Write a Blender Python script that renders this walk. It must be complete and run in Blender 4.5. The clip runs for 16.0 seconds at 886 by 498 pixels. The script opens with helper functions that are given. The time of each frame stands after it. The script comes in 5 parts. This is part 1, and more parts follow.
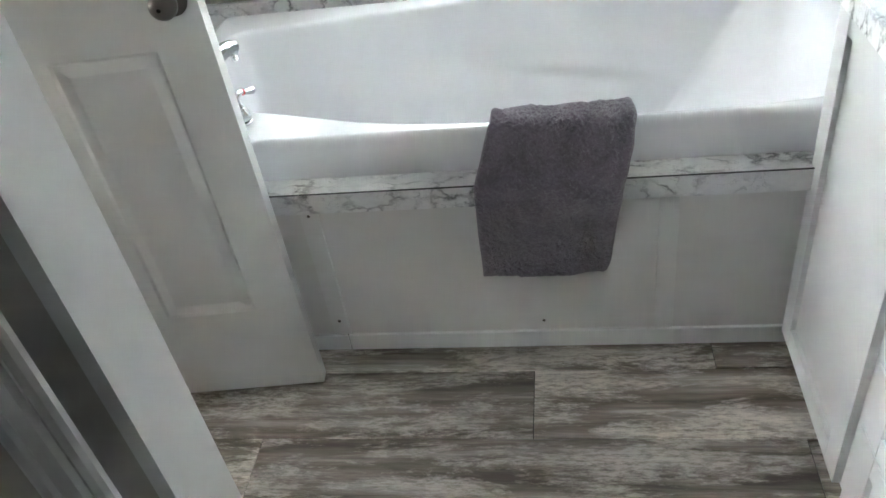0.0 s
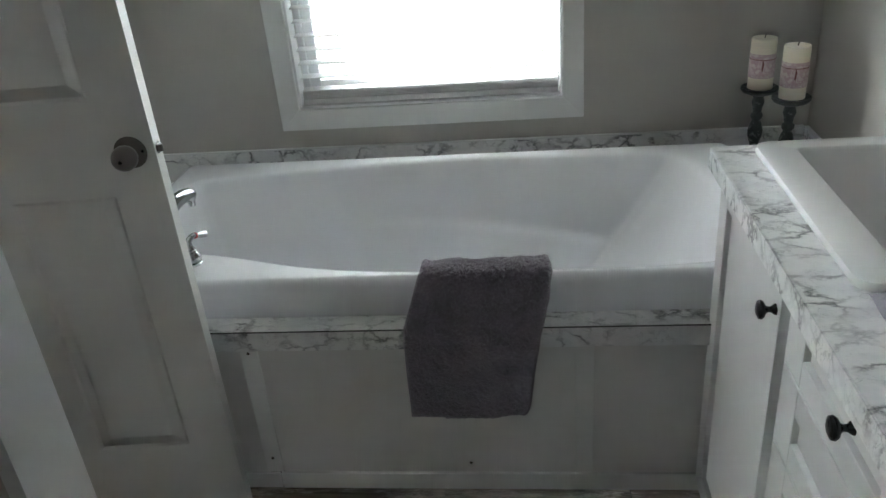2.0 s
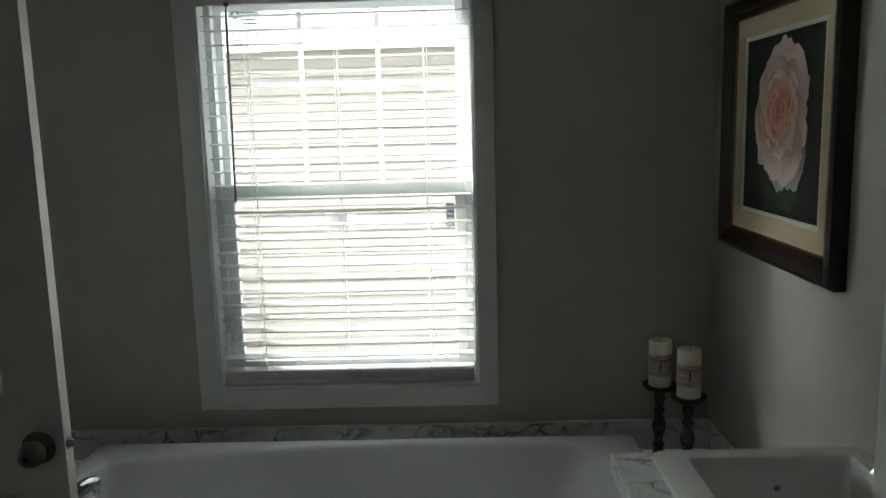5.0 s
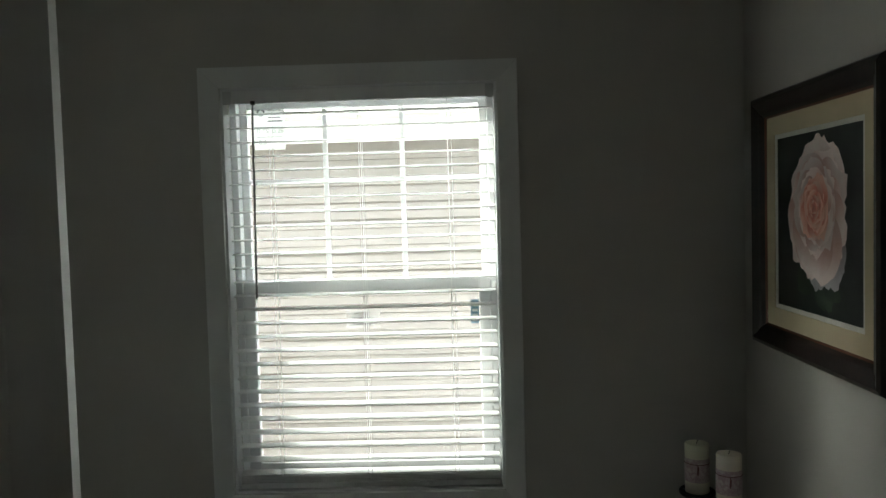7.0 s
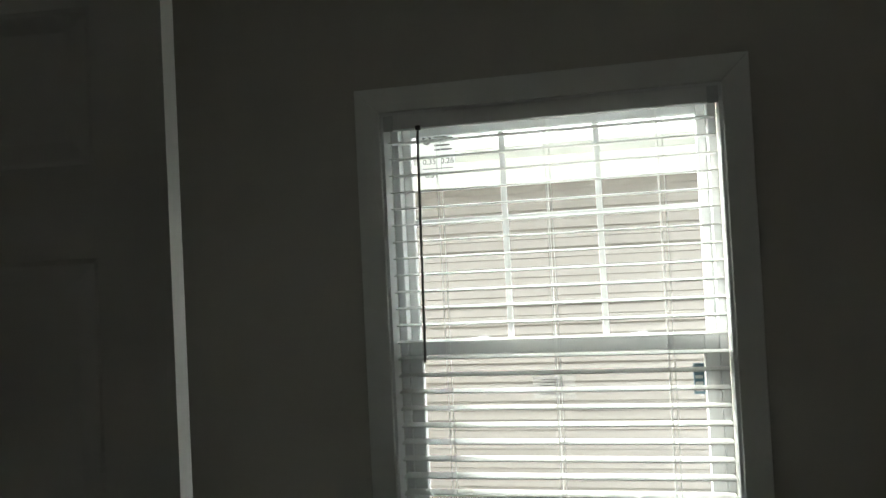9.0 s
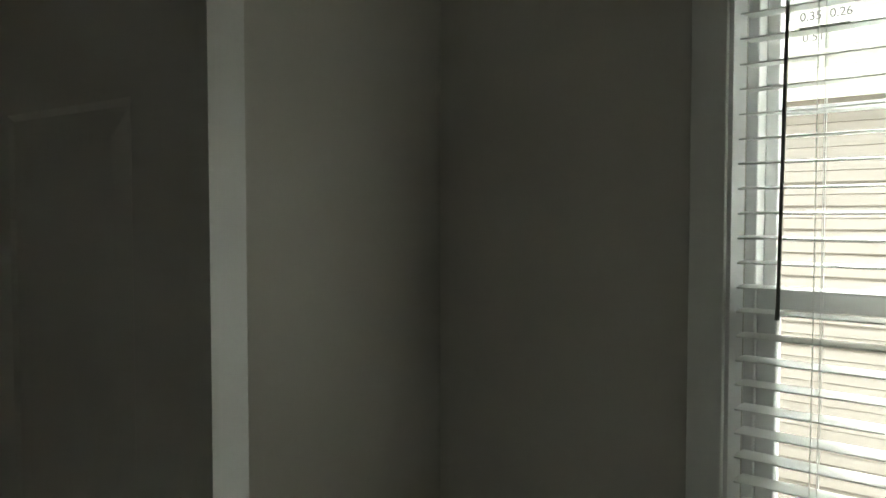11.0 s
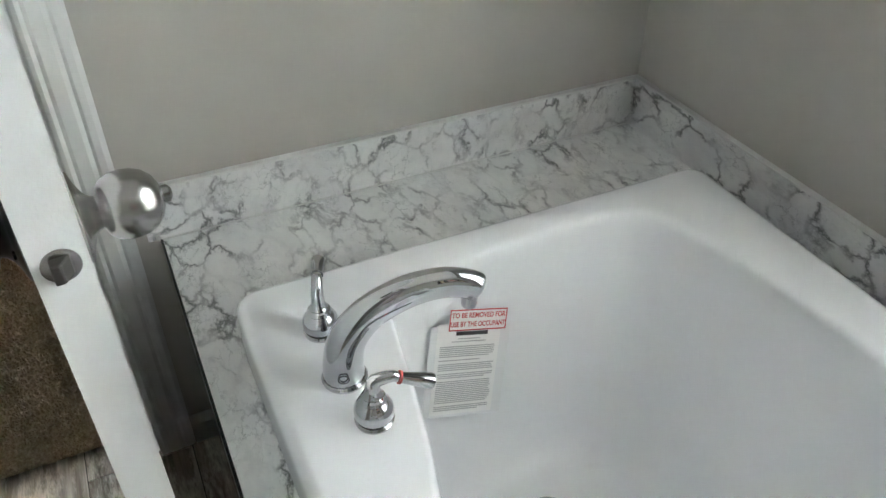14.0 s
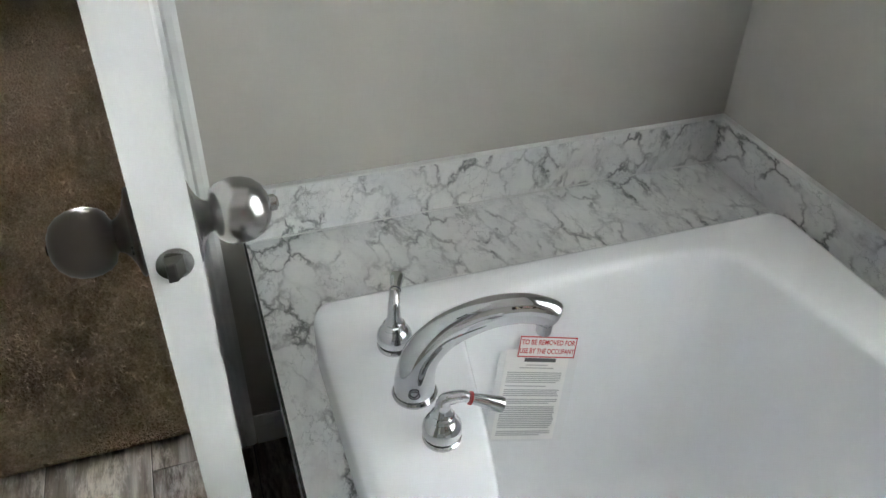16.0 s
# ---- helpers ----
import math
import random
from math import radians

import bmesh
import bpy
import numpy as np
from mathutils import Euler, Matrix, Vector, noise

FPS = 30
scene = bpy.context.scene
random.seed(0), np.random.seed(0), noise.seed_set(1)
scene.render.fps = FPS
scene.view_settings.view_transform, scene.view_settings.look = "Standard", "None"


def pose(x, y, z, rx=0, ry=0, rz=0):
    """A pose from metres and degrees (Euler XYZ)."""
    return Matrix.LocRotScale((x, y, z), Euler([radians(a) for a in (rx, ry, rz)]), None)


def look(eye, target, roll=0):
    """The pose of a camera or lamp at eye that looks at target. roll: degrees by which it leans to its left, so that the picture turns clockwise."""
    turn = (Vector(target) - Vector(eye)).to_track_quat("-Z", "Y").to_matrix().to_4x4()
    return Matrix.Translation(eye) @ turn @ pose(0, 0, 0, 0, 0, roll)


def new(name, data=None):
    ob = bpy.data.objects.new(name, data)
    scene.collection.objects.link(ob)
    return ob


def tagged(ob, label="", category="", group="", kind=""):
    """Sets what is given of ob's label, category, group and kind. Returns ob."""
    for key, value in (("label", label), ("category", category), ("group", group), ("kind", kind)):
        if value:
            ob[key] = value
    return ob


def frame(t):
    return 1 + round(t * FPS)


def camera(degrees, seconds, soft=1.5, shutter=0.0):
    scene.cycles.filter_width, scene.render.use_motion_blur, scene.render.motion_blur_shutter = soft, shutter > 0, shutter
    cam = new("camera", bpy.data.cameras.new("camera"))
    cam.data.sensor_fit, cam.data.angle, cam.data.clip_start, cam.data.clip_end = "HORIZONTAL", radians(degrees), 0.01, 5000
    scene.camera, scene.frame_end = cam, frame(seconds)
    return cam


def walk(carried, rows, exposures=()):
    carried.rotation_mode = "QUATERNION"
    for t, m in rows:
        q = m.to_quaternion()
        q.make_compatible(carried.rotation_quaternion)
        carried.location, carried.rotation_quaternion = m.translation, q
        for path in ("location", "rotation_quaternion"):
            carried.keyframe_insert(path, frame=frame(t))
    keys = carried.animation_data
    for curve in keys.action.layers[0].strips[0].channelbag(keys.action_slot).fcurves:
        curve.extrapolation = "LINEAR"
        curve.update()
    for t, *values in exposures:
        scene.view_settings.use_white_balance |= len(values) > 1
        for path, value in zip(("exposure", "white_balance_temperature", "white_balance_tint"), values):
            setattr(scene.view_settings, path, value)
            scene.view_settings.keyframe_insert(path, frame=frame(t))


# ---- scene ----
cam = camera(59.0, 16.0)
EXPOSURE = [(0, 7.35, 6000, 9), (1.0, 7.1, 6000, 9), (2.0, 6.15, 6000, 7), (2.5, 5.6, 6000, 5), (3.5, 4.85, 6150, 2), (5, 4.35, 6250, 1), (7.3, 4.0, 6400, 0), (8.2, 3.9, 6450, 0), (10.3, 3.65, 6700, -1), (11, 4.25, 6900, -2), (11.5, 5.25, 6950, -5), (12, 6.2, 6700, -2), (12.5, 6.65, 6350, 3), (14, 6.65, 6200, 7), (16, 6.65, 6150, 9)]
PATH = [
    (0, (1.343, -2.337, 1.433), (1.012, -0.788, 0.213), -9.7),
    (0.5, (1.405, -2.411, 1.452), (1.131, -0.8, 0.298), -7.9),
    (1, (1.427, -2.436, 1.472), (1.171, -0.764, 0.406), -6.6),
    (1.5, (1.436, -2.439, 1.48), (1.191, -0.719, 0.49), -5.9),
    (2, (1.44, -2.437, 1.491), (1.207, -0.676, 0.572), -5.2),
    (2.5, (1.444, -2.44, 1.508), (1.231, -0.636, 0.671), -5.0),
    (3, (1.456, -2.439, 1.523), (1.255, -0.594, 0.777), -4.5),
    (3.5, (1.464, -2.449, 1.544), (1.305, -0.565, 0.892), -3.3),
    (4, (1.465, -2.454, 1.566), (1.361, -0.534, 1.016), -2.0),
    (4.5, (1.474, -2.465, 1.582), (1.406, -0.516, 1.141), -1.6),
    (5, (1.478, -2.482, 1.602), (1.444, -0.507, 1.287), -1.5),
    (5.2, (1.486, -2.485, 1.608), (1.455, -0.505, 1.332), -1.5),
    (7.5, (1.393, -2.370, 1.645), (1.320, -0.370, 1.584), -1.7),
    (8, (1.341, -2.268, 1.655), (1.213, -0.272, 1.632), -2.1),
    (8.2, (1.312, -2.230, 1.655), (1.146, -0.240, 1.636), -2.3),
    (10.3, (1.248, -1.53, 1.532), (0.239, 0.19, 1.685), -0.7),
    (10.5, (1.231, -1.497, 1.536), (0.139, 0.175, 1.66), -0.2),
    (11, (1.240, -1.382, 1.552), (-0.088, 0.108, 1.465), 0.0),
    (11.5, (1.245, -1.255, 1.512), (-0.216, 0.005, 1.120), -0.1),
    (12, (1.212, -1.174, 1.424), (-0.276, -0.029, 0.747), -0.7),
    (12.5, (1.163, -1.141, 1.372), (-0.272, -0.090, 0.459), -1.4),
    (13, (1.141, -1.078, 1.346), (-0.297, -0.189, 0.277), -2.3),
    (13.5, (1.15, -1.006, 1.333), (-0.298, -0.289, 0.155), -1.2),
    (14, (1.158, -0.985, 1.319), (-0.264, -0.31, 0.085), 0.2),
    (14.5, (1.153, -0.985, 1.312), (-0.245, -0.3, 0.057), 1.5),
    (15, (1.159, -0.988, 1.317), (-0.239, -0.298, 0.064), 1.8),
    (15.5, (1.158, -0.993, 1.319), (-0.27, -0.335, 0.083), 1.6),
    (16, (1.158, -1.01, 1.329), (-0.352, -0.466, 0.136), 1.3),
]
walk(cam, [(t, look(eye, target, roll)) for t, eye, target, roll in PATH],
     EXPOSURE)

# ---------------------------------------------------------------- world and light
world = bpy.data.worlds.new("sky")
scene.world = world
world.use_nodes = True
wn = world.node_tree.nodes
sky = wn.new("ShaderNodeTexSky")
sky.sky_type = "NISHITA"
sky.sun_disc = False
sky.sun_elevation = radians(26)
sky.sun_rotation = radians(-63.4)
sky.dust_density = 6.0
cloud = wn.new("ShaderNodeMix")
cloud.data_type = "RGBA"
cloud.inputs[0].default_value = 0.75
cloud.inputs[7].default_value = (8.0, 8.2, 8.4, 1)
world.node_tree.links.new(sky.outputs[0], cloud.inputs[6])
world.node_tree.links.new(cloud.outputs[2], wn["Background"].inputs[0])
wn["Background"].inputs[1].default_value = 0.15

sun_data = bpy.data.lights.new("sun", "SUN")
sun_data.energy, sun_data.angle, sun_data.color = 1.0, radians(20), (1.0, 0.98, 0.95)
sun = new("sun", sun_data)
sun.matrix_basis = look((-4.0, 2.0, 2.2), (0.0, 0.0, 0.0))


# ---------------------------------------------------------------- materials
def material(name, color=(0.8, 0.8, 0.8), rough=0.5, metal=0.0, spec=0.5):
    m = bpy.data.materials.new(name)
    m.use_nodes = True
    b = m.node_tree.nodes["Principled BSDF"]
    b.inputs["Base Color"].default_value = (*color, 1)
    b.inputs["Roughness"].default_value = rough
    b.inputs["Metallic"].default_value = metal
    b.inputs["Specular IOR Level"].default_value = spec
    return m, m.node_tree, b


def node(nt, kind, **values):
    n = nt.nodes.new(kind)
    for k, v in values.items():
        n.inputs[k.replace("_", " ")].default_value = v
    return n


def coords(nt, scale=(1, 1, 1), space="Object"):
    c = nt.nodes.new("ShaderNodeTexCoord")
    mp = nt.nodes.new("ShaderNodeMapping")
    mp.inputs["Scale"].default_value = scale
    nt.links.new(c.outputs[space], mp.inputs[0])
    return mp.outputs[0]


def world_coords(nt, scale=(1, 1, 1)):
    g = nt.nodes.new("ShaderNodeNewGeometry")
    mp = nt.nodes.new("ShaderNodeMapping")
    mp.inputs["Scale"].default_value = scale
    nt.links.new(g.outputs["Position"], mp.inputs[0])
    return mp.outputs[0]


def ramp(nt, source, stops):
    r = nt.nodes.new("ShaderNodeValToRGB")
    els = r.color_ramp.elements
    while len(els) < len(stops):
        els.new(0.5)
    for e, (p, c) in zip(els, stops):
        e.position = p
        e.color = (*c, 1) if len(c) == 3 else c
    nt.links.new(source, r.inputs[0])
    return r.outputs[0]


def mix(nt, fac, a, b, blend="MIX"):
    m = nt.nodes.new("ShaderNodeMix")
    m.data_type, m.blend_type = "RGBA", blend
    for sock, v in ((m.inputs[0], fac), (m.inputs[6], a), (m.inputs[7], b)):
        if hasattr(v, "links"):
            nt.links.new(v, sock)
        elif isinstance(v, tuple):
            sock.default_value = (*v, 1)
        else:
            sock.default_value = v
    return m.outputs[2]


def bump(nt, b, height, strength=0.2, distance=0.002):
    n = nt.nodes.new("ShaderNodeBump")
    n.inputs["Strength"].default_value = strength
    n.inputs["Distance"].default_value = distance
    nt.links.new(height, n.inputs["Height"])
    nt.links.new(n.outputs[0], b.inputs["Normal"])


def noise_tex(nt, vec, scale, detail=4.0, rough=0.55, distort=0.0):
    n = node(nt, "ShaderNodeTexNoise", Scale=scale, Detail=detail, Roughness=rough, Distortion=distort)
    nt.links.new(vec, n.inputs["Vector"])
    return n.outputs["Fac"]


def painted(name, color, rough=0.45, grain=220.0, relief=0.06, vary=0.05, spec=0.4):
    """Paint or vinyl with a faint mottling and an orange-peel relief."""
    m, nt, b = material(name, color, rough, spec=spec)
    v = world_coords(nt)
    big = noise_tex(nt, v, 2.3, 3)
    lo = tuple(c * (1 - vary) for c in color)
    hi = tuple(min(1, c * (1 + vary)) for c in color)
    nt.links.new(ramp(nt, big, [(0.3, lo), (0.7, hi)]), b.inputs["Base Color"])
    bump(nt, b, noise_tex(nt, v, grain, 2), relief, 0.001)
    return m


WALL = painted("wall vinyl", (0.505, 0.49, 0.445), 0.62, 160, 0.10, 0.04, 0.3)
TRIM = painted("white trim", (0.74, 0.75, 0.73), 0.38, 90, 0.05, 0.03)
DOORP = painted("door paint", (0.64, 0.645, 0.625), 0.42, 260, 0.16, 0.03)
CABINET = painted("cabinet foil", (0.66, 0.665, 0.66), 0.36, 60, 0.02, 0.02)
PANEL = painted("apron panel", (0.71, 0.71, 0.685), 0.5, 120, 0.05, 0.03)
CEIL = painted("ceiling paint", (0.84, 0.83, 0.81), 0.8, 60, 0.3, 0.03)
VINYL = painted("window vinyl", (0.82, 0.83, 0.83), 0.32, 50, 0.02, 0.02)


def see_through(m, amount):
    """Lets some light through thin plastic or paper."""
    nt = m.node_tree
    b = nt.nodes["Principled BSDF"]
    t = nt.nodes.new("ShaderNodeBsdfTranslucent")
    t.inputs[0].default_value = (0.85, 0.86, 0.85, 1)
    x = nt.nodes.new("ShaderNodeMixShader")
    x.inputs[0].default_value = amount
    nt.links.new(b.outputs[0], x.inputs[1])
    nt.links.new(t.outputs[0], x.inputs[2])
    nt.links.new(x.outputs[0], nt.nodes["Material Output"].inputs[0])
    return m


BLIND = see_through(painted("blind plastic", (0.88, 0.88, 0.87), 0.35, 40, 0.02, 0.02), 0.30)


def acrylic(name, color):
    m, nt, b = material(name, color, 0.3, spec=0.42)
    b.inputs["Roughness"].default_value = 0.24
    return m


TUB = acrylic("tub acrylic", (0.83, 0.845, 0.865))
SINK = acrylic("sink acrylic", (0.78, 0.78, 0.775))


def marble(name):
    m, nt, b = material(name, rough=0.28)
    v = world_coords(nt, (0.8, 1.35, 1.1))
    v.node.inputs["Rotation"].default_value = (0.2, 0.3, radians(38))
    warp = node(nt, "ShaderNodeTexNoise", Scale=10.0, Detail=6.0, Roughness=0.65)
    nt.links.new(v, warp.inputs["Vector"])
    add = nt.nodes.new("ShaderNodeVectorMath")
    add.operation = "MULTIPLY_ADD"
    add.inputs[1].default_value = (0.13, 0.13, 0.13)
    nt.links.new(warp.outputs["Color"], add.inputs[0])
    nt.links.new(v, add.inputs[2])
    vor = nt.nodes.new("ShaderNodeTexVoronoi")
    vor.feature = "DISTANCE_TO_EDGE"
    vor.inputs["Scale"].default_value = 15.0
    nt.links.new(add.outputs[0], vor.inputs["Vector"])
    fine = nt.nodes.new("ShaderNodeTexVoronoi")
    fine.feature = "DISTANCE_TO_EDGE"
    fine.inputs["Scale"].default_value = 36.0
    nt.links.new(add.outputs[0], fine.inputs["Vector"])
    veins = ramp(nt, vor.outputs["Distance"], [(0.0, (1, 1, 1)), (0.03, (0.7, 0.7, 0.7)), (0.10, (0.08, 0.08, 0.08)), (0.2, (0, 0, 0))])
    hair = ramp(nt, fine.outputs["Distance"], [(0.0, (0.8, 0.8, 0.8)), (0.03, (0.15, 0.15, 0.15)), (0.07, (0, 0, 0))])
    where = ramp(nt, noise_tex(nt, v, 9.0, 3, 0.6), [(0.44, (0.10, 0.10, 0.10)), (0.60, (1, 1, 1))])
    where2 = ramp(nt, noise_tex(nt, v, 15.0, 3, 0.6), [(0.45, (0.0, 0.0, 0.0)), (0.65, (0.9, 0.9, 0.9))])
    cloud = ramp(nt, noise_tex(nt, add.outputs[0], 13.0, 5, 0.65), [(0.40, (0.84, 0.85, 0.84)), (0.64, (0.74, 0.75, 0.75)), (0.76, (0.48, 0.49, 0.50))])
    f1 = mix(nt, 1.0, veins, where, "MULTIPLY")
    f2 = mix(nt, 1.0, hair, where2, "MULTIPLY")
    c1 = mix(nt, f1, cloud, (0.14, 0.145, 0.15))
    c2 = mix(nt, f2, c1, (0.24, 0.245, 0.25))
    nt.links.new(c2, b.inputs["Base Color"])
    return m


MARBLE = marble("marble laminate")


def plank_wood(name, dark, mid, light):
    """Weathered plank print: long grain, pale worn patches, dark knots."""
    m, nt, b = material(name, rough=0.42)
    info = nt.nodes.new("ShaderNodeObjectInfo")
    g = nt.nodes.new("ShaderNodeNewGeometry")
    off = nt.nodes.new("ShaderNodeVectorMath")
    off.operation = "MULTIPLY_ADD"
    off.inputs[0].default_value = (7.3, 3.1, 0.0)
    nt.links.new(info.outputs["Random"], off.inputs[1])
    nt.links.new(g.outputs["Position"], off.inputs[2])

    def stretched(sx, sy):
        mp = nt.nodes.new("ShaderNodeMapping")
        mp.inputs["Scale"].default_value = (sx, sy, 1)
        nt.links.new(off.outputs[0], mp.inputs[0])
        return mp.outputs[0]

    grain = noise_tex(nt, stretched(3.5, 95.0), 1.0, 6, 0.7, 0.2)
    streak = noise_tex(nt, stretched(1.7, 15.0), 1.0, 5, 0.62, 0.35)
    worn = noise_tex(nt, stretched(2.2, 9.0), 1.4, 9, 0.76, 0.25)
    fleck = noise_tex(nt, stretched(24.0, 90.0), 1.2, 6, 0.75, 0.2)
    base = ramp(nt, streak, [(0.36, dark), (0.52, mid), (0.66, light)])
    c = mix(nt, ramp(nt, grain, [(0.35, (0.55, 0.55, 0.55)), (0.6, (0, 0, 0))]), base, tuple(x * 0.5 for x in dark))
    pale = ramp(nt, worn, [(0.47, (0, 0, 0)), (0.55, (0.65, 0.65, 0.65)), (0.70, (0.95, 0.95, 0.95))])
    broken = ramp(nt, fleck, [(0.38, (0.1, 0.1, 0.1)), (0.55, (1, 1, 1))])
    c = mix(nt, mix(nt, 1.0, pale, broken, "MULTIPLY"), c, tuple(min(1, x * 1.35) for x in light))
    bright = nt.nodes.new("ShaderNodeHueSaturation")
    mr = nt.nodes.new("ShaderNodeMapRange")
    mr.inputs["To Min"].default_value, mr.inputs["To Max"].default_value = 0.78, 1.15
    nt.links.new(info.outputs["Random"], mr.inputs[0])
    nt.links.new(mr.outputs[0], bright.inputs["Value"])
    nt.links.new(c, bright.inputs["Color"])
    nt.links.new(bright.outputs[0], b.inputs["Base Color"])
    bump(nt, b, grain, 0.18, 0.001)
    return m


PLANK = plank_wood("weathered plank", (0.12, 0.096, 0.074), (0.31, 0.268, 0.222), (0.56, 0.515, 0.455))
JOINT, _, _ = material("plank joint", (0.03, 0.027, 0.024), 0.8)


def metal(name, color, rough, brushed=False):
    m, nt, b = material(name, color, rough, 1.0)
    v = coords(nt, (8, 8, 220) if brushed else (400, 400, 400))
    n = noise_tex(nt, v, 3.0, 4)
    lo, hi = (rough * 0.94,) * 3, (min(1, rough * 1.06),) * 3
    nt.links.new(ramp(nt, n, [(0.3, lo), (0.7, hi)]), b.inputs["Roughness"])
    return m


CHROME = metal("chrome", (0.55, 0.56, 0.58), 0.03)
NICKEL = metal("brushed nickel", (0.36, 0.35, 0.34), 0.24, False)
PEWTER = metal("aged pewter", (0.13, 0.12, 0.11), 0.34, False)
BLACK, _, _ = material("black enamel", (0.012, 0.012, 0.013), 0.22)
# dark base colour that carries the shade inside the entry slot
SLOT_SHADE, _, _ = material("dark slot shade colour", (0.10, 0.095, 0.08), 0.9)
RUBBER, _, _ = material("dark gasket", (0.04, 0.04, 0.04), 0.7)
WANDGREY, _, _ = material("smoky grey plastic", (0.13, 0.13, 0.125), 0.35)
REDRING, _, _ = material("red ring", (0.45, 0.03, 0.03), 0.35)


def terry(name, lo, hi):
    m, nt, b = material(name, rough=0.95, spec=0.1)
    b.inputs["Sheen Weight"].default_value = 0.45
    b.inputs["Sheen Roughness"].default_value = 0.5
    v = world_coords(nt)
    fine = noise_tex(nt, v, 190.0, 4, 0.75)
    broad = noise_tex(nt, v, 22.0, 4, 0.6)
    c = mix(nt, 0.5, ramp(nt, fine, [(0.32, lo), (0.68, hi)]), ramp(nt, broad, [(0.3, lo), (0.7, hi)]))
    nt.links.new(c, b.inputs["Base Color"])
    bump(nt, b, fine, 1.0, 0.008)
    return m


TOWEL = terry("lavender grey terry", (0.080, 0.066, 0.084), (0.28, 0.245, 0.295))
TOWEL_DARK = terry("charcoal terry", (0.045, 0.042, 0.05), (0.12, 0.115, 0.13))
CLOTH = terry("pale lilac cloth", (0.20, 0.19, 0.215), (0.34, 0.32, 0.36))


def carpet_mat():
    m, nt, b = material("carpet pile", rough=0.95, spec=0.1)
    v = world_coords(nt)
    a = noise_tex(nt, v, 140.0, 3, 0.7)
    c = noise_tex(nt, v, 4.0, 3)
    col = mix(nt, 0.35, ramp(nt, a, [(0.3, (0.17, 0.118, 0.075)), (0.7, (0.42, 0.325, 0.235))]), ramp(nt, c, [(0.3, (0.23, 0.17, 0.115)), (0.7, (0.35, 0.275, 0.20))]))
    nt.links.new(col, b.inputs["Base Color"])
    bump(nt, b, a, 0.8, 0.006)
    return m


CARPET = carpet_mat()


def candle_holder_mat():
    m, nt, b = material("distressed paint", rough=0.5)
    v = coords(nt)
    n = noise_tex(nt, v, 45.0, 6, 0.7)
    nt.links.new(ramp(nt, n, [(0.40, (0.018, 0.022, 0.022)), (0.56, (0.035, 0.042, 0.042)), (0.64, (0.22, 0.23, 0.22))]), b.inputs["Base Color"])
    bump(nt, b, n, 0.4, 0.002)
    return m


HOLDER = candle_holder_mat()
WAX, _nt, _b = material("ivory wax", (0.78, 0.73, 0.60), 0.45)
_b.inputs["Subsurface Weight"].default_value = 0.12
_b.inputs["Subsurface Radius"].default_value = (0.01, 0.007, 0.004)
WICK, _, _ = material("wick", (0.06, 0.05, 0.04), 0.9)


def wrap_mat():
    m, nt, b = material("candle wrapper", rough=0.4)
    v = coords(nt)
    n = noise_tex(nt, v, 40.0, 5, 0.6, 1.0)
    nt.links.new(ramp(nt, n, [(0.42, (0.60, 0.50, 0.50)), (0.52, (0.45, 0.30, 0.32)), (0.60, (0.62, 0.54, 0.52))]), b.inputs["Base Color"])
    return m


WRAP = wrap_mat()
CORD, _, _ = material("dark red cord", (0.16, 0.05, 0.05), 0.7)


def frame_mat():
    m, nt, b = material("dark mahogany", rough=0.28)
    v = coords(nt, (3, 3, 3))
    n = noise_tex(nt, v, 18.0, 5, 0.6, 2.0)
    nt.links.new(ramp(nt, n, [(0.35, (0.008, 0.006, 0.005)), (0.7, (0.028, 0.014, 0.009))]), b.inputs["Base Color"])
    return m


FRAME = frame_mat()
FRAME_LIP, _, _ = material("reddish frame lip", (0.17, 0.06, 0.028), 0.35)
MATBOARD = painted("cream mat board", (0.60, 0.515, 0.35), 0.9, 500, 0.1, 0.06, 0.1)
MAT_INNER, _, _ = material("white bevel", (0.72, 0.70, 0.64), 0.8)


def print_ground():
    m, nt, b = material("dark green print", rough=0.35)
    v = coords(nt)
    n = noise_tex(nt, v, 9.0, 4, 0.6)
    nt.links.new(ramp(nt, n, [(0.45, (0.006, 0.009, 0.008)), (0.75, (0.016, 0.03, 0.02))]), b.inputs["Base Color"])
    return m


PRINT = print_ground()


def petal_mat(name, base, tip):
    m, nt, b = material(name, rough=0.4)
    uv = nt.nodes.new("ShaderNodeUVMap")
    uv.uv_map = "petal"
    sep = nt.nodes.new("ShaderNodeSeparateXYZ")
    nt.links.new(uv.outputs[0], sep.inputs[0])
    g = nt.nodes.new("ShaderNodeNewGeometry")
    c = ramp(nt, sep.outputs[0], [(0.05, tuple(x * 0.62 for x in base)), (0.5, base), (0.85, tip), (1.0, tuple(min(1, x * 1.12) for x in tip))])
    hs = nt.nodes.new("ShaderNodeHueSaturation")
    mr = nt.nodes.new("ShaderNodeMapRange")
    mr.inputs["To Min"].default_value, mr.inputs["To Max"].default_value = 0.8, 1.08
    nt.links.new(g.outputs["Random Per Island"], mr.inputs[0])
    nt.links.new(mr.outputs[0], hs.inputs["Value"])
    veins = noise_tex(nt, coords(nt, (1, 1, 1)), 60.0, 3)
    c = mix(nt, 0.18, c, ramp(nt, veins, [(0.3, base), (0.7, tip)]))
    nt.links.new(c, hs.inputs["Color"])
    nt.links.new(hs.outputs[0], b.inputs["Base Color"])
    return m


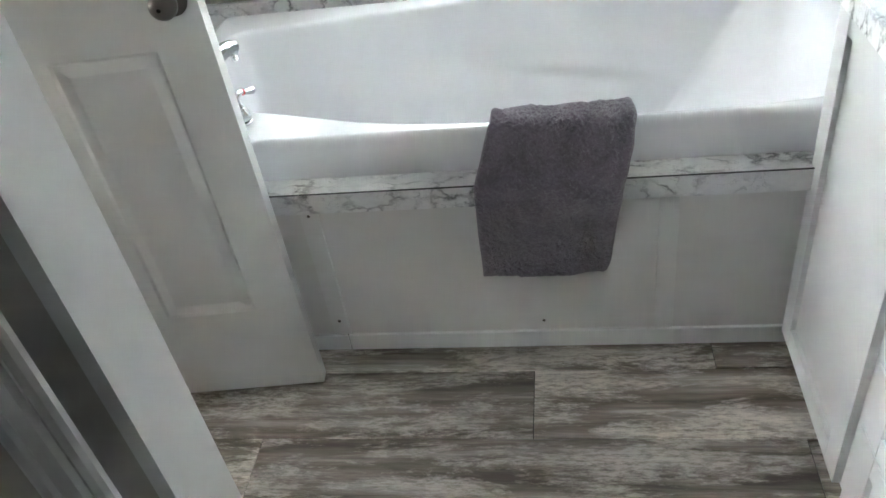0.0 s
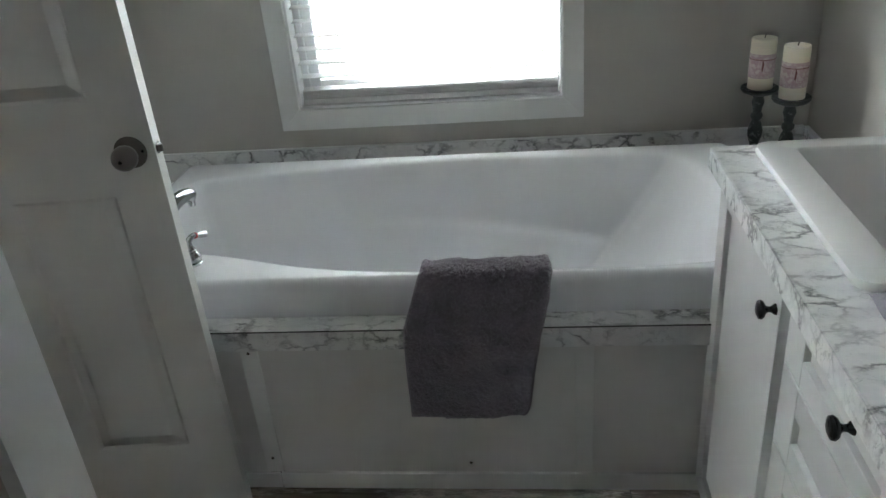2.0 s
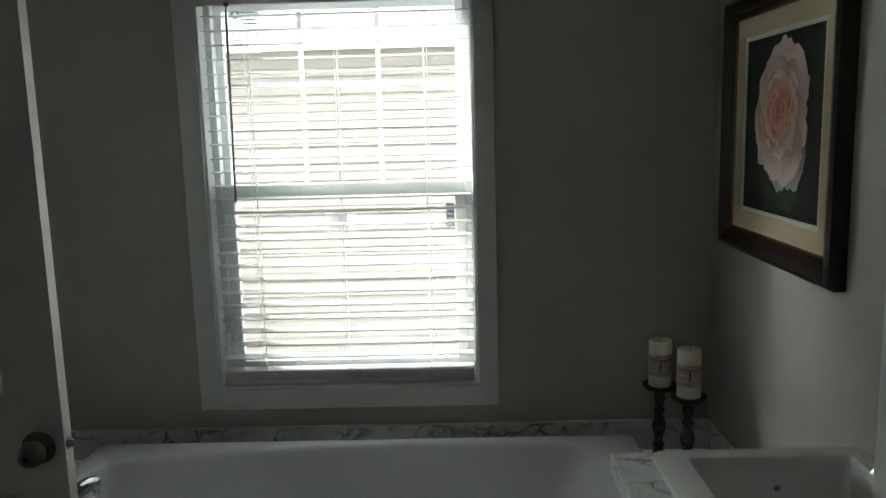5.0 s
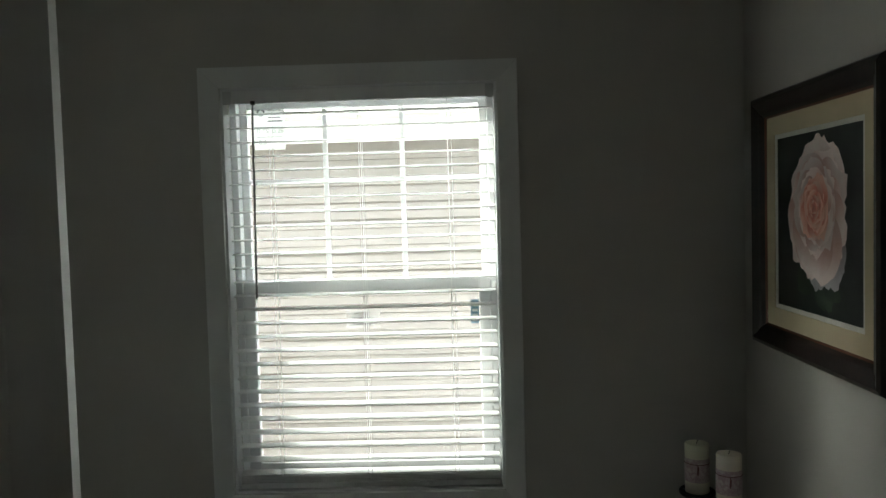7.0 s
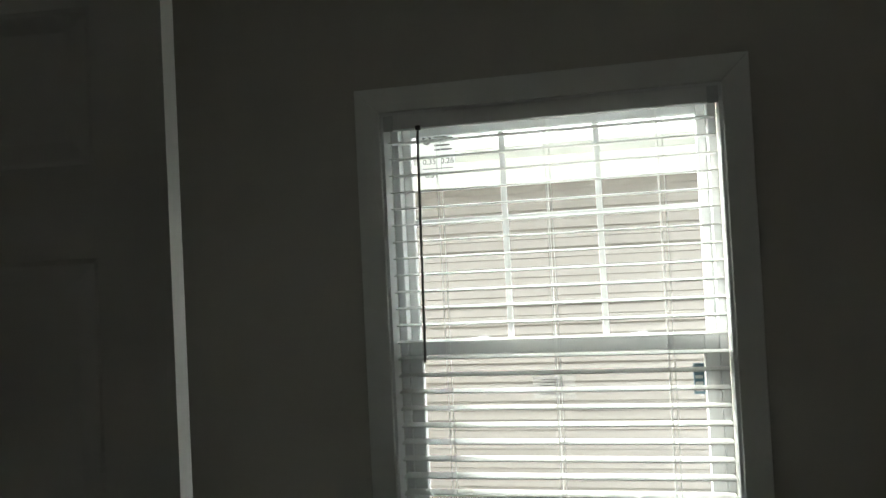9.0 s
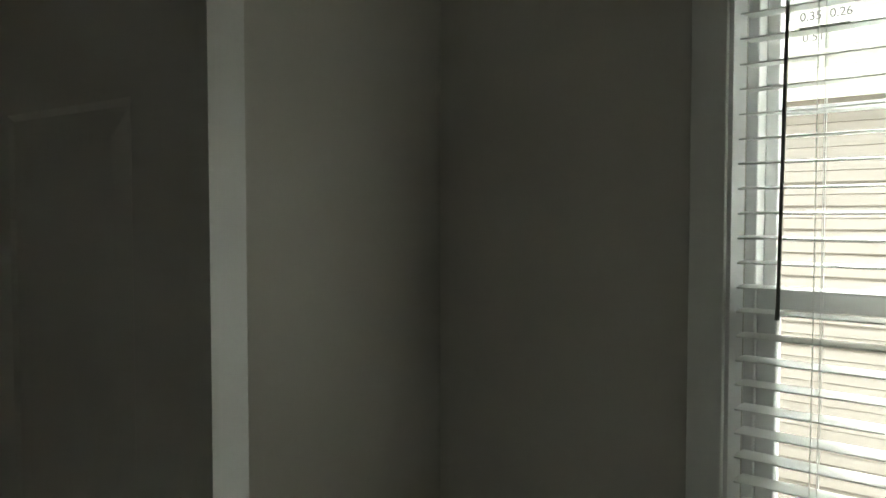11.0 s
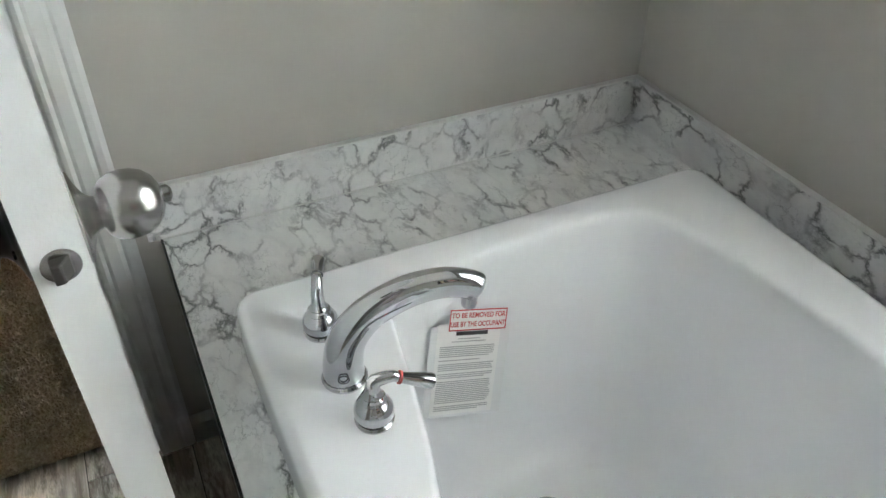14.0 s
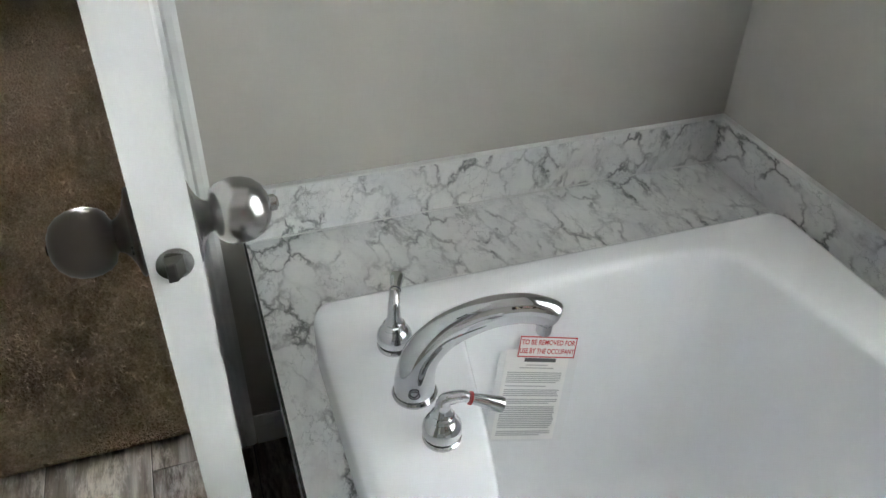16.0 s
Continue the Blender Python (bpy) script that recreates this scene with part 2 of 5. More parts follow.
PETAL_OUT = petal_mat("outer petal", (0.55, 0.30, 0.25), (0.74, 0.62, 0.58))
PETAL_IN = petal_mat("inner petal", (0.62, 0.16, 0.11), (0.76, 0.44, 0.34))
PETAL_LOW = petal_mat("shaded petal", (0.28, 0.20, 0.20), (0.42, 0.40, 0.42))
LEAF = petal_mat("print leaf", (0.012, 0.03, 0.014), (0.035, 0.06, 0.03))

GLASS = bpy.data.materials.new("clear pane")
GLASS.use_nodes = True
_gt = GLASS.node_tree
_gt.nodes.remove(_gt.nodes["Principled BSDF"])
_tr = _gt.nodes.new("ShaderNodeBsdfTransparent")
_tr.inputs[0].default_value = (0.98, 0.99, 0.985, 1)
_gl = _gt.nodes.new("ShaderNodeBsdfGlossy")
_gl.inputs["Roughness"].default_value = 0.02
_fr = _gt.nodes.new("ShaderNodeFresnel")
_fr.inputs[0].default_value = 1.45
_mx = _gt.nodes.new("ShaderNodeMixShader")
_gt.links.new(_fr.outputs[0], _mx.inputs[0])
_gt.links.new(_tr.outputs[0], _mx.inputs[1])
_gt.links.new(_gl.outputs[0], _mx.inputs[2])
_gt.links.new(_mx.outputs[0], _gt.nodes["Material Output"].inputs[0])

PAPER = see_through(material("label paper", (0.74, 0.74, 0.72), 0.6)[0], 0.5)
CAREPAPER, _, _ = material("notice paper", (0.83, 0.83, 0.82), 0.6)
CAREFILM, _, _ = material("notice film", (0.80, 0.81, 0.82), 0.2)
FILM, _nt, _b = material("clear sticker film", (0.80, 0.81, 0.82), 0.25)
_b.inputs["Alpha"].default_value = 0.22
REDINK, _, _ = material("red ink", (0.50, 0.03, 0.04), 0.6)
GREYINK, _, _ = material("grey ink", (0.10, 0.10, 0.11), 0.7)
FINEINK, _, _ = material("pale fine print", (0.42, 0.42, 0.43), 0.7)
BLUEINK, _, _ = material("blue grey print", (0.13, 0.22, 0.28), 0.5)
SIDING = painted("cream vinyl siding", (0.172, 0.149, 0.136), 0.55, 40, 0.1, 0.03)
FASCIA = painted("white aluminium", (0.80, 0.80, 0.80), 0.45, 30, 0.02, 0.02)


def shingle_mat():
    m, nt, b = material("roof shingle", rough=0.9)
    v = world_coords(nt)
    g = nt.nodes.new("ShaderNodeNewGeometry")
    n = noise_tex(nt, v, 90.0, 3, 0.7)
    c = mix(nt, 0.5, ramp(nt, n, [(0.3, (0.07, 0.066, 0.063)), (0.7, (0.17, 0.16, 0.152))]), ramp(nt, g.outputs["Random Per Island"], [(0.0, (0.07, 0.066, 0.063)), (1.0, (0.17, 0.16, 0.152))]))
    nt.links.new(c, b.inputs["Base Color"])
    return m


SHINGLE = shingle_mat()


def ground_mat():
    m, nt, b = material("gravel and grass", rough=0.95)
    v = world_coords(nt)
    n = noise_tex(nt, v, 40.0, 4, 0.7)
    k = noise_tex(nt, v, 1.3, 3)
    c = mix(nt, ramp(nt, k, [(0.45, (0, 0, 0)), (0.6, (1, 1, 1))]), ramp(nt, n, [(0.3, (0.16, 0.15, 0.14)), (0.7, (0.33, 0.32, 0.30))]), ramp(nt, n, [(0.3, (0.04, 0.06, 0.025)), (0.7, (0.09, 0.12, 0.05))]))
    nt.links.new(c, b.inputs["Base Color"])
    return m


GROUND = ground_mat()

# ---------------------------------------------------------------- building helpers
WM = {}


def thing(name, at=(0, 0, 0), turn=0.0, label="", category="", group="", kind=""):
    e = new(name)
    e.empty_display_size = 0.05
    m = Matrix.Translation(at) @ Matrix.Rotation(radians(turn), 4, "Z")
    e.matrix_basis = m
    WM[e] = m
    return tagged(e, label, category, group, kind)


def part(name, bm, mat, parent=None, label="", smooth=False, angle=None, local=False, data=None):
    """One mesh object out of a bmesh given in world metres, under a thing or part."""
    if data is None:
        if parent is not None and not local:
            bmesh.ops.transform(bm, matrix=WM[parent].inverted(), verts=bm.verts)
        data = bpy.data.meshes.new(name)
        bm.to_mesh(data)
        bm.free()
        for mt in (mat if isinstance(mat, (list, tuple)) else [mat]):
            data.materials.append(mt)
        if smooth:
            for p in data.polygons:
                p.use_smooth = True
            if angle is not None:
                data.set_sharp_from_angle(angle=radians(angle))
    ob = new(name, data)
    if parent is not None:
        ob.parent = parent
        WM[ob] = WM[parent]
    else:
        WM[ob] = Matrix.Identity(4)
    if label:
        ob["label"] = label
    return ob


def add_box(bm, lo, hi, bevel=0.0, seg=2):
    """A box between two corners, with rounded edges."""
    r = bmesh.ops.create_cube(bm, size=1.0)
    vs = r["verts"]
    size = [hi[i] - lo[i] for i in range(3)]
    mid = [(hi[i] + lo[i]) / 2 for i in range(3)]
    bmesh.ops.transform(bm, matrix=Matrix.Translation(mid) @ Matrix.Diagonal((*size, 1)), verts=vs)
    if bevel > 0:
        es = list({e for v in vs for e in v.link_edges})
        bmesh.ops.bevel(bm, geom=es, offset=bevel, segments=seg, affect="EDGES", profile=0.5)
    return bm


def box(lo, hi, bevel=0.0, seg=2):
    return add_box(bmesh.new(), lo, hi, bevel, seg)


def boxes(items, bevel=0.0):
    bm = bmesh.new()
    for lo, hi in items:
        add_box(bm, lo, hi, bevel)
    return bm


def add_lathe(bm, profile, m=Matrix.Identity(4), n=28):
    """A turned body from (radius, height) pairs, about the axis z of m."""
    rings = []
    for r, z in profile:
        if r < 1e-5:
            rings.append([bm.verts.new(m @ Vector((0, 0, z)))])
        else:
            rings.append([bm.verts.new(m @ Vector((r * math.cos(2 * math.pi * k / n), r * math.sin(2 * math.pi * k / n), z))) for k in range(n)])
    for a, b in zip(rings, rings[1:]):
        for k in range(n):
            j = (k + 1) % n
            if len(a) == 1 and len(b) == 1:
                continue
            if len(a) == 1:
                bm.faces.new((a[0], b[j], b[k]))
            elif len(b) == 1:
                bm.faces.new((a[k], a[j], b[0]))
            else:
                bm.faces.new((a[k], a[j], b[j], b[k]))
    bmesh.ops.recalc_face_normals(bm, faces=bm.faces)
    return bm


def lathe(profile, m=Matrix.Identity(4), n=28):
    return add_lathe(bmesh.new(), profile, m, n)


def add_sweep(bm, pts, radii, n=14, up=(0, 0, 1)):
    """A round tube along points, capped; radii are numbers or (wide, high) pairs."""
    pts = [Vector(p) for p in pts]
    rings = []
    for i, p in enumerate(pts):
        d = (pts[min(i + 1, len(pts) - 1)] - pts[max(i - 1, 0)]).normalized()
        side = d.cross(Vector(up))
        side = side.normalized() if side.length > 1e-4 else Vector((1, 0, 0))
        top = side.cross(d).normalized()
        r = radii[i] if isinstance(radii, (list, tuple)) else radii
        rw, rh = r if isinstance(r, (list, tuple)) else (r, r)
        rings.append([bm.verts.new(p + side * rw * math.cos(2 * math.pi * k / n) + top * rh * math.sin(2 * math.pi * k / n)) for k in range(n)])
    for a, b in zip(rings, rings[1:]):
        for k in range(n):
            bm.faces.new((a[k], a[(k + 1) % n], b[(k + 1) % n], b[k]))
    bm.faces.new(rings[0][::-1])
    bm.faces.new(rings[-1])
    bmesh.ops.recalc_face_normals(bm, faces=bm.faces)
    return bm


def sweep(pts, radii, n=14, up=(0, 0, 1)):
    return add_sweep(bmesh.new(), pts, radii, n, up)


def smooth_path(ctrl, steps=8):
    """Catmull-Rom through control tuples."""
    c = [Vector(p) for p in ctrl]
    c = [2 * c[0] - c[1]] + c + [2 * c[-1] - c[-2]]
    out = []
    for i in range(1, len(c) - 2):
        for s in range(steps):
            t = s / steps
            out.append(0.5 * (2 * c[i] + (c[i + 1] - c[i - 1]) * t + (2 * c[i - 1] - 5 * c[i] + 4 * c[i + 1] - c[i + 2]) * t * t + (3 * c[i] - c[i - 1] - 3 * c[i + 1] + c[i + 2]) * t ** 3))
    out.append(c[-2])
    return out


def extrude_profile(profile, a, b, m=Matrix.Identity(4)):
    """A moulding: a closed 2D outline (u, v) drawn from height a to b along local z."""
    bm = bmesh.new()
    lo = [bm.verts.new(m @ Vector((u, v, a))) for u, v in profile]
    hi = [bm.verts.new(m @ Vector((u, v, b))) for u, v in profile]
    n = len(profile)
    for k in range(n):
        bm.faces.new((lo[k], lo[(k + 1) % n], hi[(k + 1) % n], hi[k]))
    bm.faces.new(lo[::-1])
    bm.faces.new(hi)
    bmesh.ops.recalc_face_normals(bm, faces=bm.faces)
    return bm


def text_mesh(words, size, m, bold=0.0):
    """Lettering in the built-in typeface as a flat mesh at the pose m."""
    cu = bpy.data.curves.new("lettering", "FONT")
    cu.body, cu.size, cu.align_x, cu.align_y, cu.offset = words, size, "CENTER", "CENTER", bold
    tmp = bpy.data.objects.new("lettering", cu)
    scene.collection.objects.link(tmp)
    data = bpy.data.meshes.new_from_object(tmp.evaluated_get(bpy.context.evaluated_depsgraph_get()))
    bpy.data.objects.remove(tmp)
    bm = bmesh.new()
    bm.from_mesh(data)
    bpy.data.meshes.remove(data)
    bmesh.ops.transform(bm, matrix=m, verts=bm.verts)
    return bm


# ---------------------------------------------------------------- the rooms
EAST = 2.297          # inner face of the east wall
SOUTH = -1.833        # inner face of the south wall, with the way in
TOP = 2.42            # ceiling height
OPEN_W, OPEN_E = 0.945, 1.84      # the way in, through the south wall
DOOR_N, DOOR_S = -1.086, -1.79    # the doorway to the bedroom, in the west wall
WIN = (0.688, 1.543, 0.752, 2.027)  # clear window opening: x0, x1, z0, z1


def wall(name, items, mat=WALL, label="greige vinyl-covered plaster wall"):
    return tagged(part(name, boxes(items), mat), label, "wall", kind="structure")


x0, x1, z0, z1 = WIN
wall("wall_north", [((-3.3, 0, 0), (x0, 0.13, TOP)), ((x1, 0, 0), (EAST + 0.12, 0.13, TOP)),
                    ((x0, 0, 0), (x1, 0.13, z0)), ((x0, 0, z1), (x1, 0.13, TOP))])
wall("wall_west", [((-0.10, DOOR_N + 0.02, 0), (0, 0, TOP)), ((-0.10, -4.2, 0), (0, DOOR_S - 0.02, TOP)),
                   ((-0.10, DOOR_S - 0.02, 2.155), (0, DOOR_N + 0.02, TOP))])
wall("wall_east", [((EAST, -4.2, 0), (EAST + 0.12, 0, TOP))])
wall("wall_south", [((0, -1.970, 0), (OPEN_W - 0.075, SOUTH, TOP)), ((OPEN_E + 0.075, -1.970, 0), (EAST, SOUTH, TOP)), ((OPEN_W - 0.075, -1.917, 0), (OPEN_W - 0.0185, SOUTH, TOP)), ((OPEN_E + 0.0185, -1.917, 0), (OPEN_E + 0.075, SOUTH, TOP)),
                    ((OPEN_W - 0.02, -1.970, 2.08), (OPEN_E + 0.02, SOUTH, TOP))])
wall("wall_hall_end", [((-0.10, -4.32, 0), (EAST + 0.12, -4.2, TOP))])
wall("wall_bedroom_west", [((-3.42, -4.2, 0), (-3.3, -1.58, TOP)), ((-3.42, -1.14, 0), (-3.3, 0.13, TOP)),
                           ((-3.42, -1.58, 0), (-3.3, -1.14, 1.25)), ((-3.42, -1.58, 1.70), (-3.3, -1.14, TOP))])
wall("wall_bedroom_south", [((-3.42, -4.32, 0), (-0.10, -4.2, TOP))])
tagged(part("ceiling", box((-3.42, -4.32, TOP), (EAST + 0.12, 0.13, TOP + 0.1)), CEIL), "white stippled plasterboard ceiling", "ceiling", kind="structure")
floor = tagged(part("floor", boxes([((-0.066, -4.2, -0.05), (EAST, 0, -0.004))]), JOINT), "weathered grey-brown wood-look plank floor", "floor", kind="structure")
tagged(part("bedroom_floor", box((-3.3, -4.2, -0.05), (-0.068, 0, 0.002)), CARPET), "tan carpet backing of the bedroom floor", "floor", kind="structure")

# doorway lining, stops and moulded casings
CASING = [(0, 0), (0.070, 0), (0.070, 0.007), (0.062, 0.011), (0.052, 0.0115), (0.047, 0.0085), (0.040, 0.0125), (0.022, 0.0135), (0.016, 0.010), (0.010, 0.013), (0.004, 0.010), (0, 0.006)]


def casing(name, origin, along, out, height):
    """Upright casing: profile u runs along, v comes out of the wall."""
    m = Matrix.Identity(4)
    for r in range(3):
        m[r][0], m[r][1], m[r][2], m[r][3] = along[r], out[r], (0, 0, 1)[r], origin[r]
    return tagged(part(name, extrude_profile(CASING, 0, height, m), TRIM), "white moulded casing round the doorway", "door trim", kind="structure")


casing("trim_bedroom_door", (0, DOOR_N + 0.012, 0), (0, 1, 0), (1, 0, 0), 2.145)
m = Matrix(((0, 1, 0, 0), (0, 0, 1, 0), (1, 0, 0, 2.145), (0, 0, 0, 1)))
tagged(part("trim_bedroom_door", extrude_profile(CASING, SOUTH + 0.002, DOOR_N + 0.082, m), TRIM), "white moulded casing over the doorway", "door trim", kind="structure")
tagged(part("door_lining", boxes([((-0.106, DOOR_N, 0), (-0.001, DOOR_N + 0.02, 2.155)), ((-0.106, DOOR_S - 0.02, 0), (-0.001, DOOR_S, 2.155)), ((-0.106, DOOR_S, 2.135), (-0.001, DOOR_N, 2.155)),
                                  ((-0.075, DOOR_N - 0.011, 0), (-0.040, DOOR_N, 2.135)), ((-0.075, DOOR_S, 0), (-0.040, DOOR_S + 0.011, 2.135)), ((-0.075, DOOR_S, 2.124), (-0.040, DOOR_N, 2.135))]), TRIM), "white painted door lining with stops", "door frame", kind="structure")
# way in: lining board, slot with its shade painted dark, casing towards the hall
tagged(part("entry_lining", boxes([((OPEN_W - 0.018, -1.918, 0), (OPEN_W, -1.829, 2.08)), ((OPEN_E, -1.918, 0), (OPEN_E + 0.018, -1.829, 2.08)), ((OPEN_W, -1.918, 2.062), (OPEN_E, -1.829, 2.08))]), TRIM), "white painted lining of the entry opening", "door frame", kind="structure")
tagged(part("entry_slot_shade", boxes([((OPEN_W - 0.0745, -1.9685, 0), (OPEN_W - 0.062, -1.9195, 2.08)), ((OPEN_E + 0.062, -1.9685, 0), (OPEN_E + 0.0745, -1.9195, 2.08))]), SLOT_SHADE), "dark-coloured strip painted as the shade in the entry rebate", "door frame", kind="structure")
casing("trim_entry", (OPEN_W - 0.002, -1.970, 0), (-1, 0, 0), (0, -1, 0), 2.09)
casing("trim_entry", (OPEN_E + 0.002, -1.970, 0), (1, 0, 0), (0, -1, 0), 2.09)
casing("trim_entry_inner", (OPEN_W - 0.002, SOUTH, 0), (-1, 0, 0), (0, 1, 0), 2.09)

BASE = [(0, 0), (0.011, 0), (0.011, 0.055), (0.007, 0.068), (0.003, 0.074), (0, 0.074)]


def baseboard(a, b, out, label="white painted baseboard"):
    """A skirting from a to b along a wall whose room lies towards out."""
    a, b, out = Vector(a), Vector(b), Vector(out)
    d = (b - a).normalized()
    m = Matrix.Identity(4)
    for r in range(3):
        m[r][0], m[r][1], m[r][2], m[r][3] = out[r], (0, 0, 1)[r], d[r], a[r]
    return tagged(part("baseboard", extrude_profile(BASE, 0, (b - a).length, m), TRIM), label, "baseboard", kind="structure")


baseboard((0, -1.003, 0), (0, -0.925, 0), (1, 0, 0))
baseboard((0.012, SOUTH, 0), (OPEN_W - 0.074, SOUTH, 0), (0, 1, 0))
baseboard((OPEN_W - 0.074, -1.970, 0), (0, -1.970, 0), (0, -1, 0))
baseboard((-0.10, -4.2, 0), (-0.10, DOOR_S - 0.03, 0), (-1, 0, 0))

# ---------------------------------------------------------------- window with frame, sashes and trim
window = thing("window_1", (1.115, 0.06, 0.75), label="white vinyl single-hung window with grille bars in the upper sash", category="window", kind="structure")


def ring(x0, x1, z0, z1, w, ya, yb, bevel=0.003, bottom=None):
    """A rectangular frame of width w, standing in the wall plane."""
    b = w if bottom is None else bottom
    bm = bmesh.new()
    add_box(bm, (x0, ya, z0), (x0 + w, yb, z1), bevel)
    add_box(bm, (x1 - w, ya, z0), (x1, yb, z1), bevel)
    add_box(bm, (x0 + w - 0.001, ya + 0.001, z1 - w), (x1 - w + 0.001, yb - 0.001, z1), bevel)
    add_box(bm, (x0 + w - 0.001, ya + 0.001, z0), (x1 - w + 0.001, yb - 0.001, z0 + b), bevel)
    return bm


MEET = 1.405
part("jamb_liner", boxes([((WIN[0] - 0.001, -0.002, WIN[2]), (WIN[0] + 0.008, 0.06, WIN[3])), ((WIN[1] - 0.008, -0.002, WIN[2]), (WIN[1] + 0.001, 0.06, WIN[3])),
                          ((WIN[0] + 0.008, -0.002, WIN[2] - 0.001), (WIN[1] - 0.008, 0.06, WIN[2] + 0.008)), ((WIN[0] + 0.008, -0.002, WIN[3] - 0.008), (WIN[1] - 0.008, 0.06, WIN[3] + 0.001))], 0.001), VINYL, window)
part("window_frame", ring(WIN[0] + 0.008, WIN[1] - 0.008, WIN[2] + 0.008, WIN[3] - 0.008, 0.022, 0.062, 0.128), VINYL, window)
part("lower_sash", ring(WIN[0] + 0.03, WIN[1] - 0.03, WIN[2] + 0.03, MEET + 0.012, 0.036, 0.068, 0.094, bottom=0.045), VINYL, window)
part("upper_sash", ring(WIN[0] + 0.03, WIN[1] - 0.03, MEET - 0.02, WIN[3] - 0.03, 0.024, 0.098, 0.122), VINYL, window)
for k, fx in enumerate((1 / 3, 2 / 3)):
    xm = WIN[0] + 0.054 + (WIN[1] - WIN[0] - 0.108) * fx
    part("grille_bar", box((xm - 0.008, 0.106, MEET + 0.004), (xm + 0.008, 0.113, WIN[3] - 0.054), 0.002), VINYL, window)
part("grille_bar", box((WIN[0] + 0.054, 0.107, 1.732), (WIN[1] - 0.054, 0.112, 1.748), 0.002), VINYL, window)
for name, lo, hi in (("lower_pane", (WIN[0] + 0.064, 0.080, WIN[2] + 0.07), (WIN[1] - 0.064, 0.083, MEET - 0.022)), ("upper_pane", (WIN[0] + 0.052, 0.115, MEET), (WIN[1] - 0.052, 0.118, WIN[3] - 0.052))):
    p = part(name, box(lo, hi), GLASS, window, "clear glass pane")
    p.visible_shadow = False
for xl in (0.92, 1.33):
    bm = lathe([(0, 0), (0.017, 0), (0.017, 0.005), (0.011, 0.010), (0, 0.011)], Matrix.Translation((xl, 0.08, MEET + 0.012)), 16)
    add_box(bm, (xl - 0.03, 0.074, MEET + 0.013), (xl + 0.012, 0.084, MEET + 0.020), 0.002)
    part("sash_lock", bm, VINYL, window, smooth=True, angle=40)

# flat window casing with mitred corners
def mitre(corners_in, corners_out, ya, yb):
    bm = bmesh.new()
    q = [corners_out[0], corners_out[1], corners_in[1], corners_in[0]]
    lo = [bm.verts.new((x, ya, z)) for x, z in q]
    hi = [bm.verts.new((x, yb, z)) for x, z in q]
    for k in range(4):
        bm.faces.new((lo[k], lo[(k + 1) % 4], hi[(k + 1) % 4], hi[k]))
    bm.faces.new(lo[::-1])
    bm.faces.new(hi)
    bmesh.ops.recalc_face_normals(bm, faces=bm.faces)
    bmesh.ops.bevel(bm, geom=bm.edges[:], offset=0.0015, segments=1, affect="EDGES")
    return bm


wx0, wx1, wz0, wz1 = 0.622, 1.607, 0.684, 2.092
ins = [(WIN[0], WIN[2]), (WIN[1], WIN[2]), (WIN[1], WIN[3]), (WIN[0], WIN[3])]
outs = [(wx0, wz0), (wx1, wz0), (wx1, wz1), (wx0, wz1)]
for k in range(4):
    part("trim_board", mitre((ins[k], ins[(k + 1) % 4]), (outs[k], outs[(k + 1) % 4]), -0.0125, -0.0005), TRIM, window)

# stickers on the panes
def sheet(lo, hi):
    return box(lo, hi)


sticker = thing("window_label", (0.80, 0.108, 1.93), label="white energy rating label stuck to the upper pane", category="label")
part("paper", box((0.762, 0.1095, 1.845), (0.862, 0.1110, 2.0), 0), PAPER, sticker)
part("ink", text_mesh("0.35  0.26", 0.022, pose(0.815, 0.1080, 1.905, 90, 0, 0)), GREYINK, sticker, "black figures")
part("ink", text_mesh("0.51", 0.022, pose(0.795, 0.1080, 1.868, 90, 0, 0)), GREYINK, sticker, "black figures")
bm = bmesh.new()
for i in range(5):
    add_box(bm, (0.806, 0.1078, 1.935 + i * 0.012), (0.855 - 0.006 * (i % 2), 0.1088, 1.939 + i * 0.012))
add_box(bm, (0.770, 0.1078, 1.885), (0.855, 0.1088, 1.887))
part("print_block", bm, GREYINK, sticker, "rows of fine print")["kind"] = "stuff"
part("emblem", lathe([(0.008, 0), (0.013, 0), (0.013, 0.001), (0.008, 0.001)], pose(0.785, 0.1085, 1.965, 90, 0, 0), 20), GREYINK, sticker, "black round emblem")
sticker2 = thing("window_label", (1.095, 0.078, 1.3), label="small clear notice label stuck to the lower pane", category="label")
part("film", box((1.045, 0.0765, 1.262), (1.155, 0.0785, 1.322)), FILM, sticker2)
bm = bmesh.new()
for i in range(6):
    add_box(bm, (1.062 + 0.004 * (i % 3), 0.0748, 1.272 + i * 0.0075), (1.128 - 0.007 * ((i * 2) % 3), 0.0758, 1.2745 + i * 0.0075))
part("print_block", bm, GREYINK, sticker2, "rows of fine print")["kind"] = "stuff"
sticker3 = thing("window_label", (1.463, 0.078, 1.315), label="small blue-grey product sticker on the lower pane", category="label")
part("film", box((1.448, 0.0765, 1.268), (1.474, 0.0785, 1.345)), BLUEINK, sticker3)
part("print_block", boxes([((1.452, 0.0748, 1.275 + k * 0.016), (1.470, 0.0758, 1.283 + k * 0.016)) for k in range(4)]), PAPER, sticker3, "pale bars of print")["kind"] = "stuff"

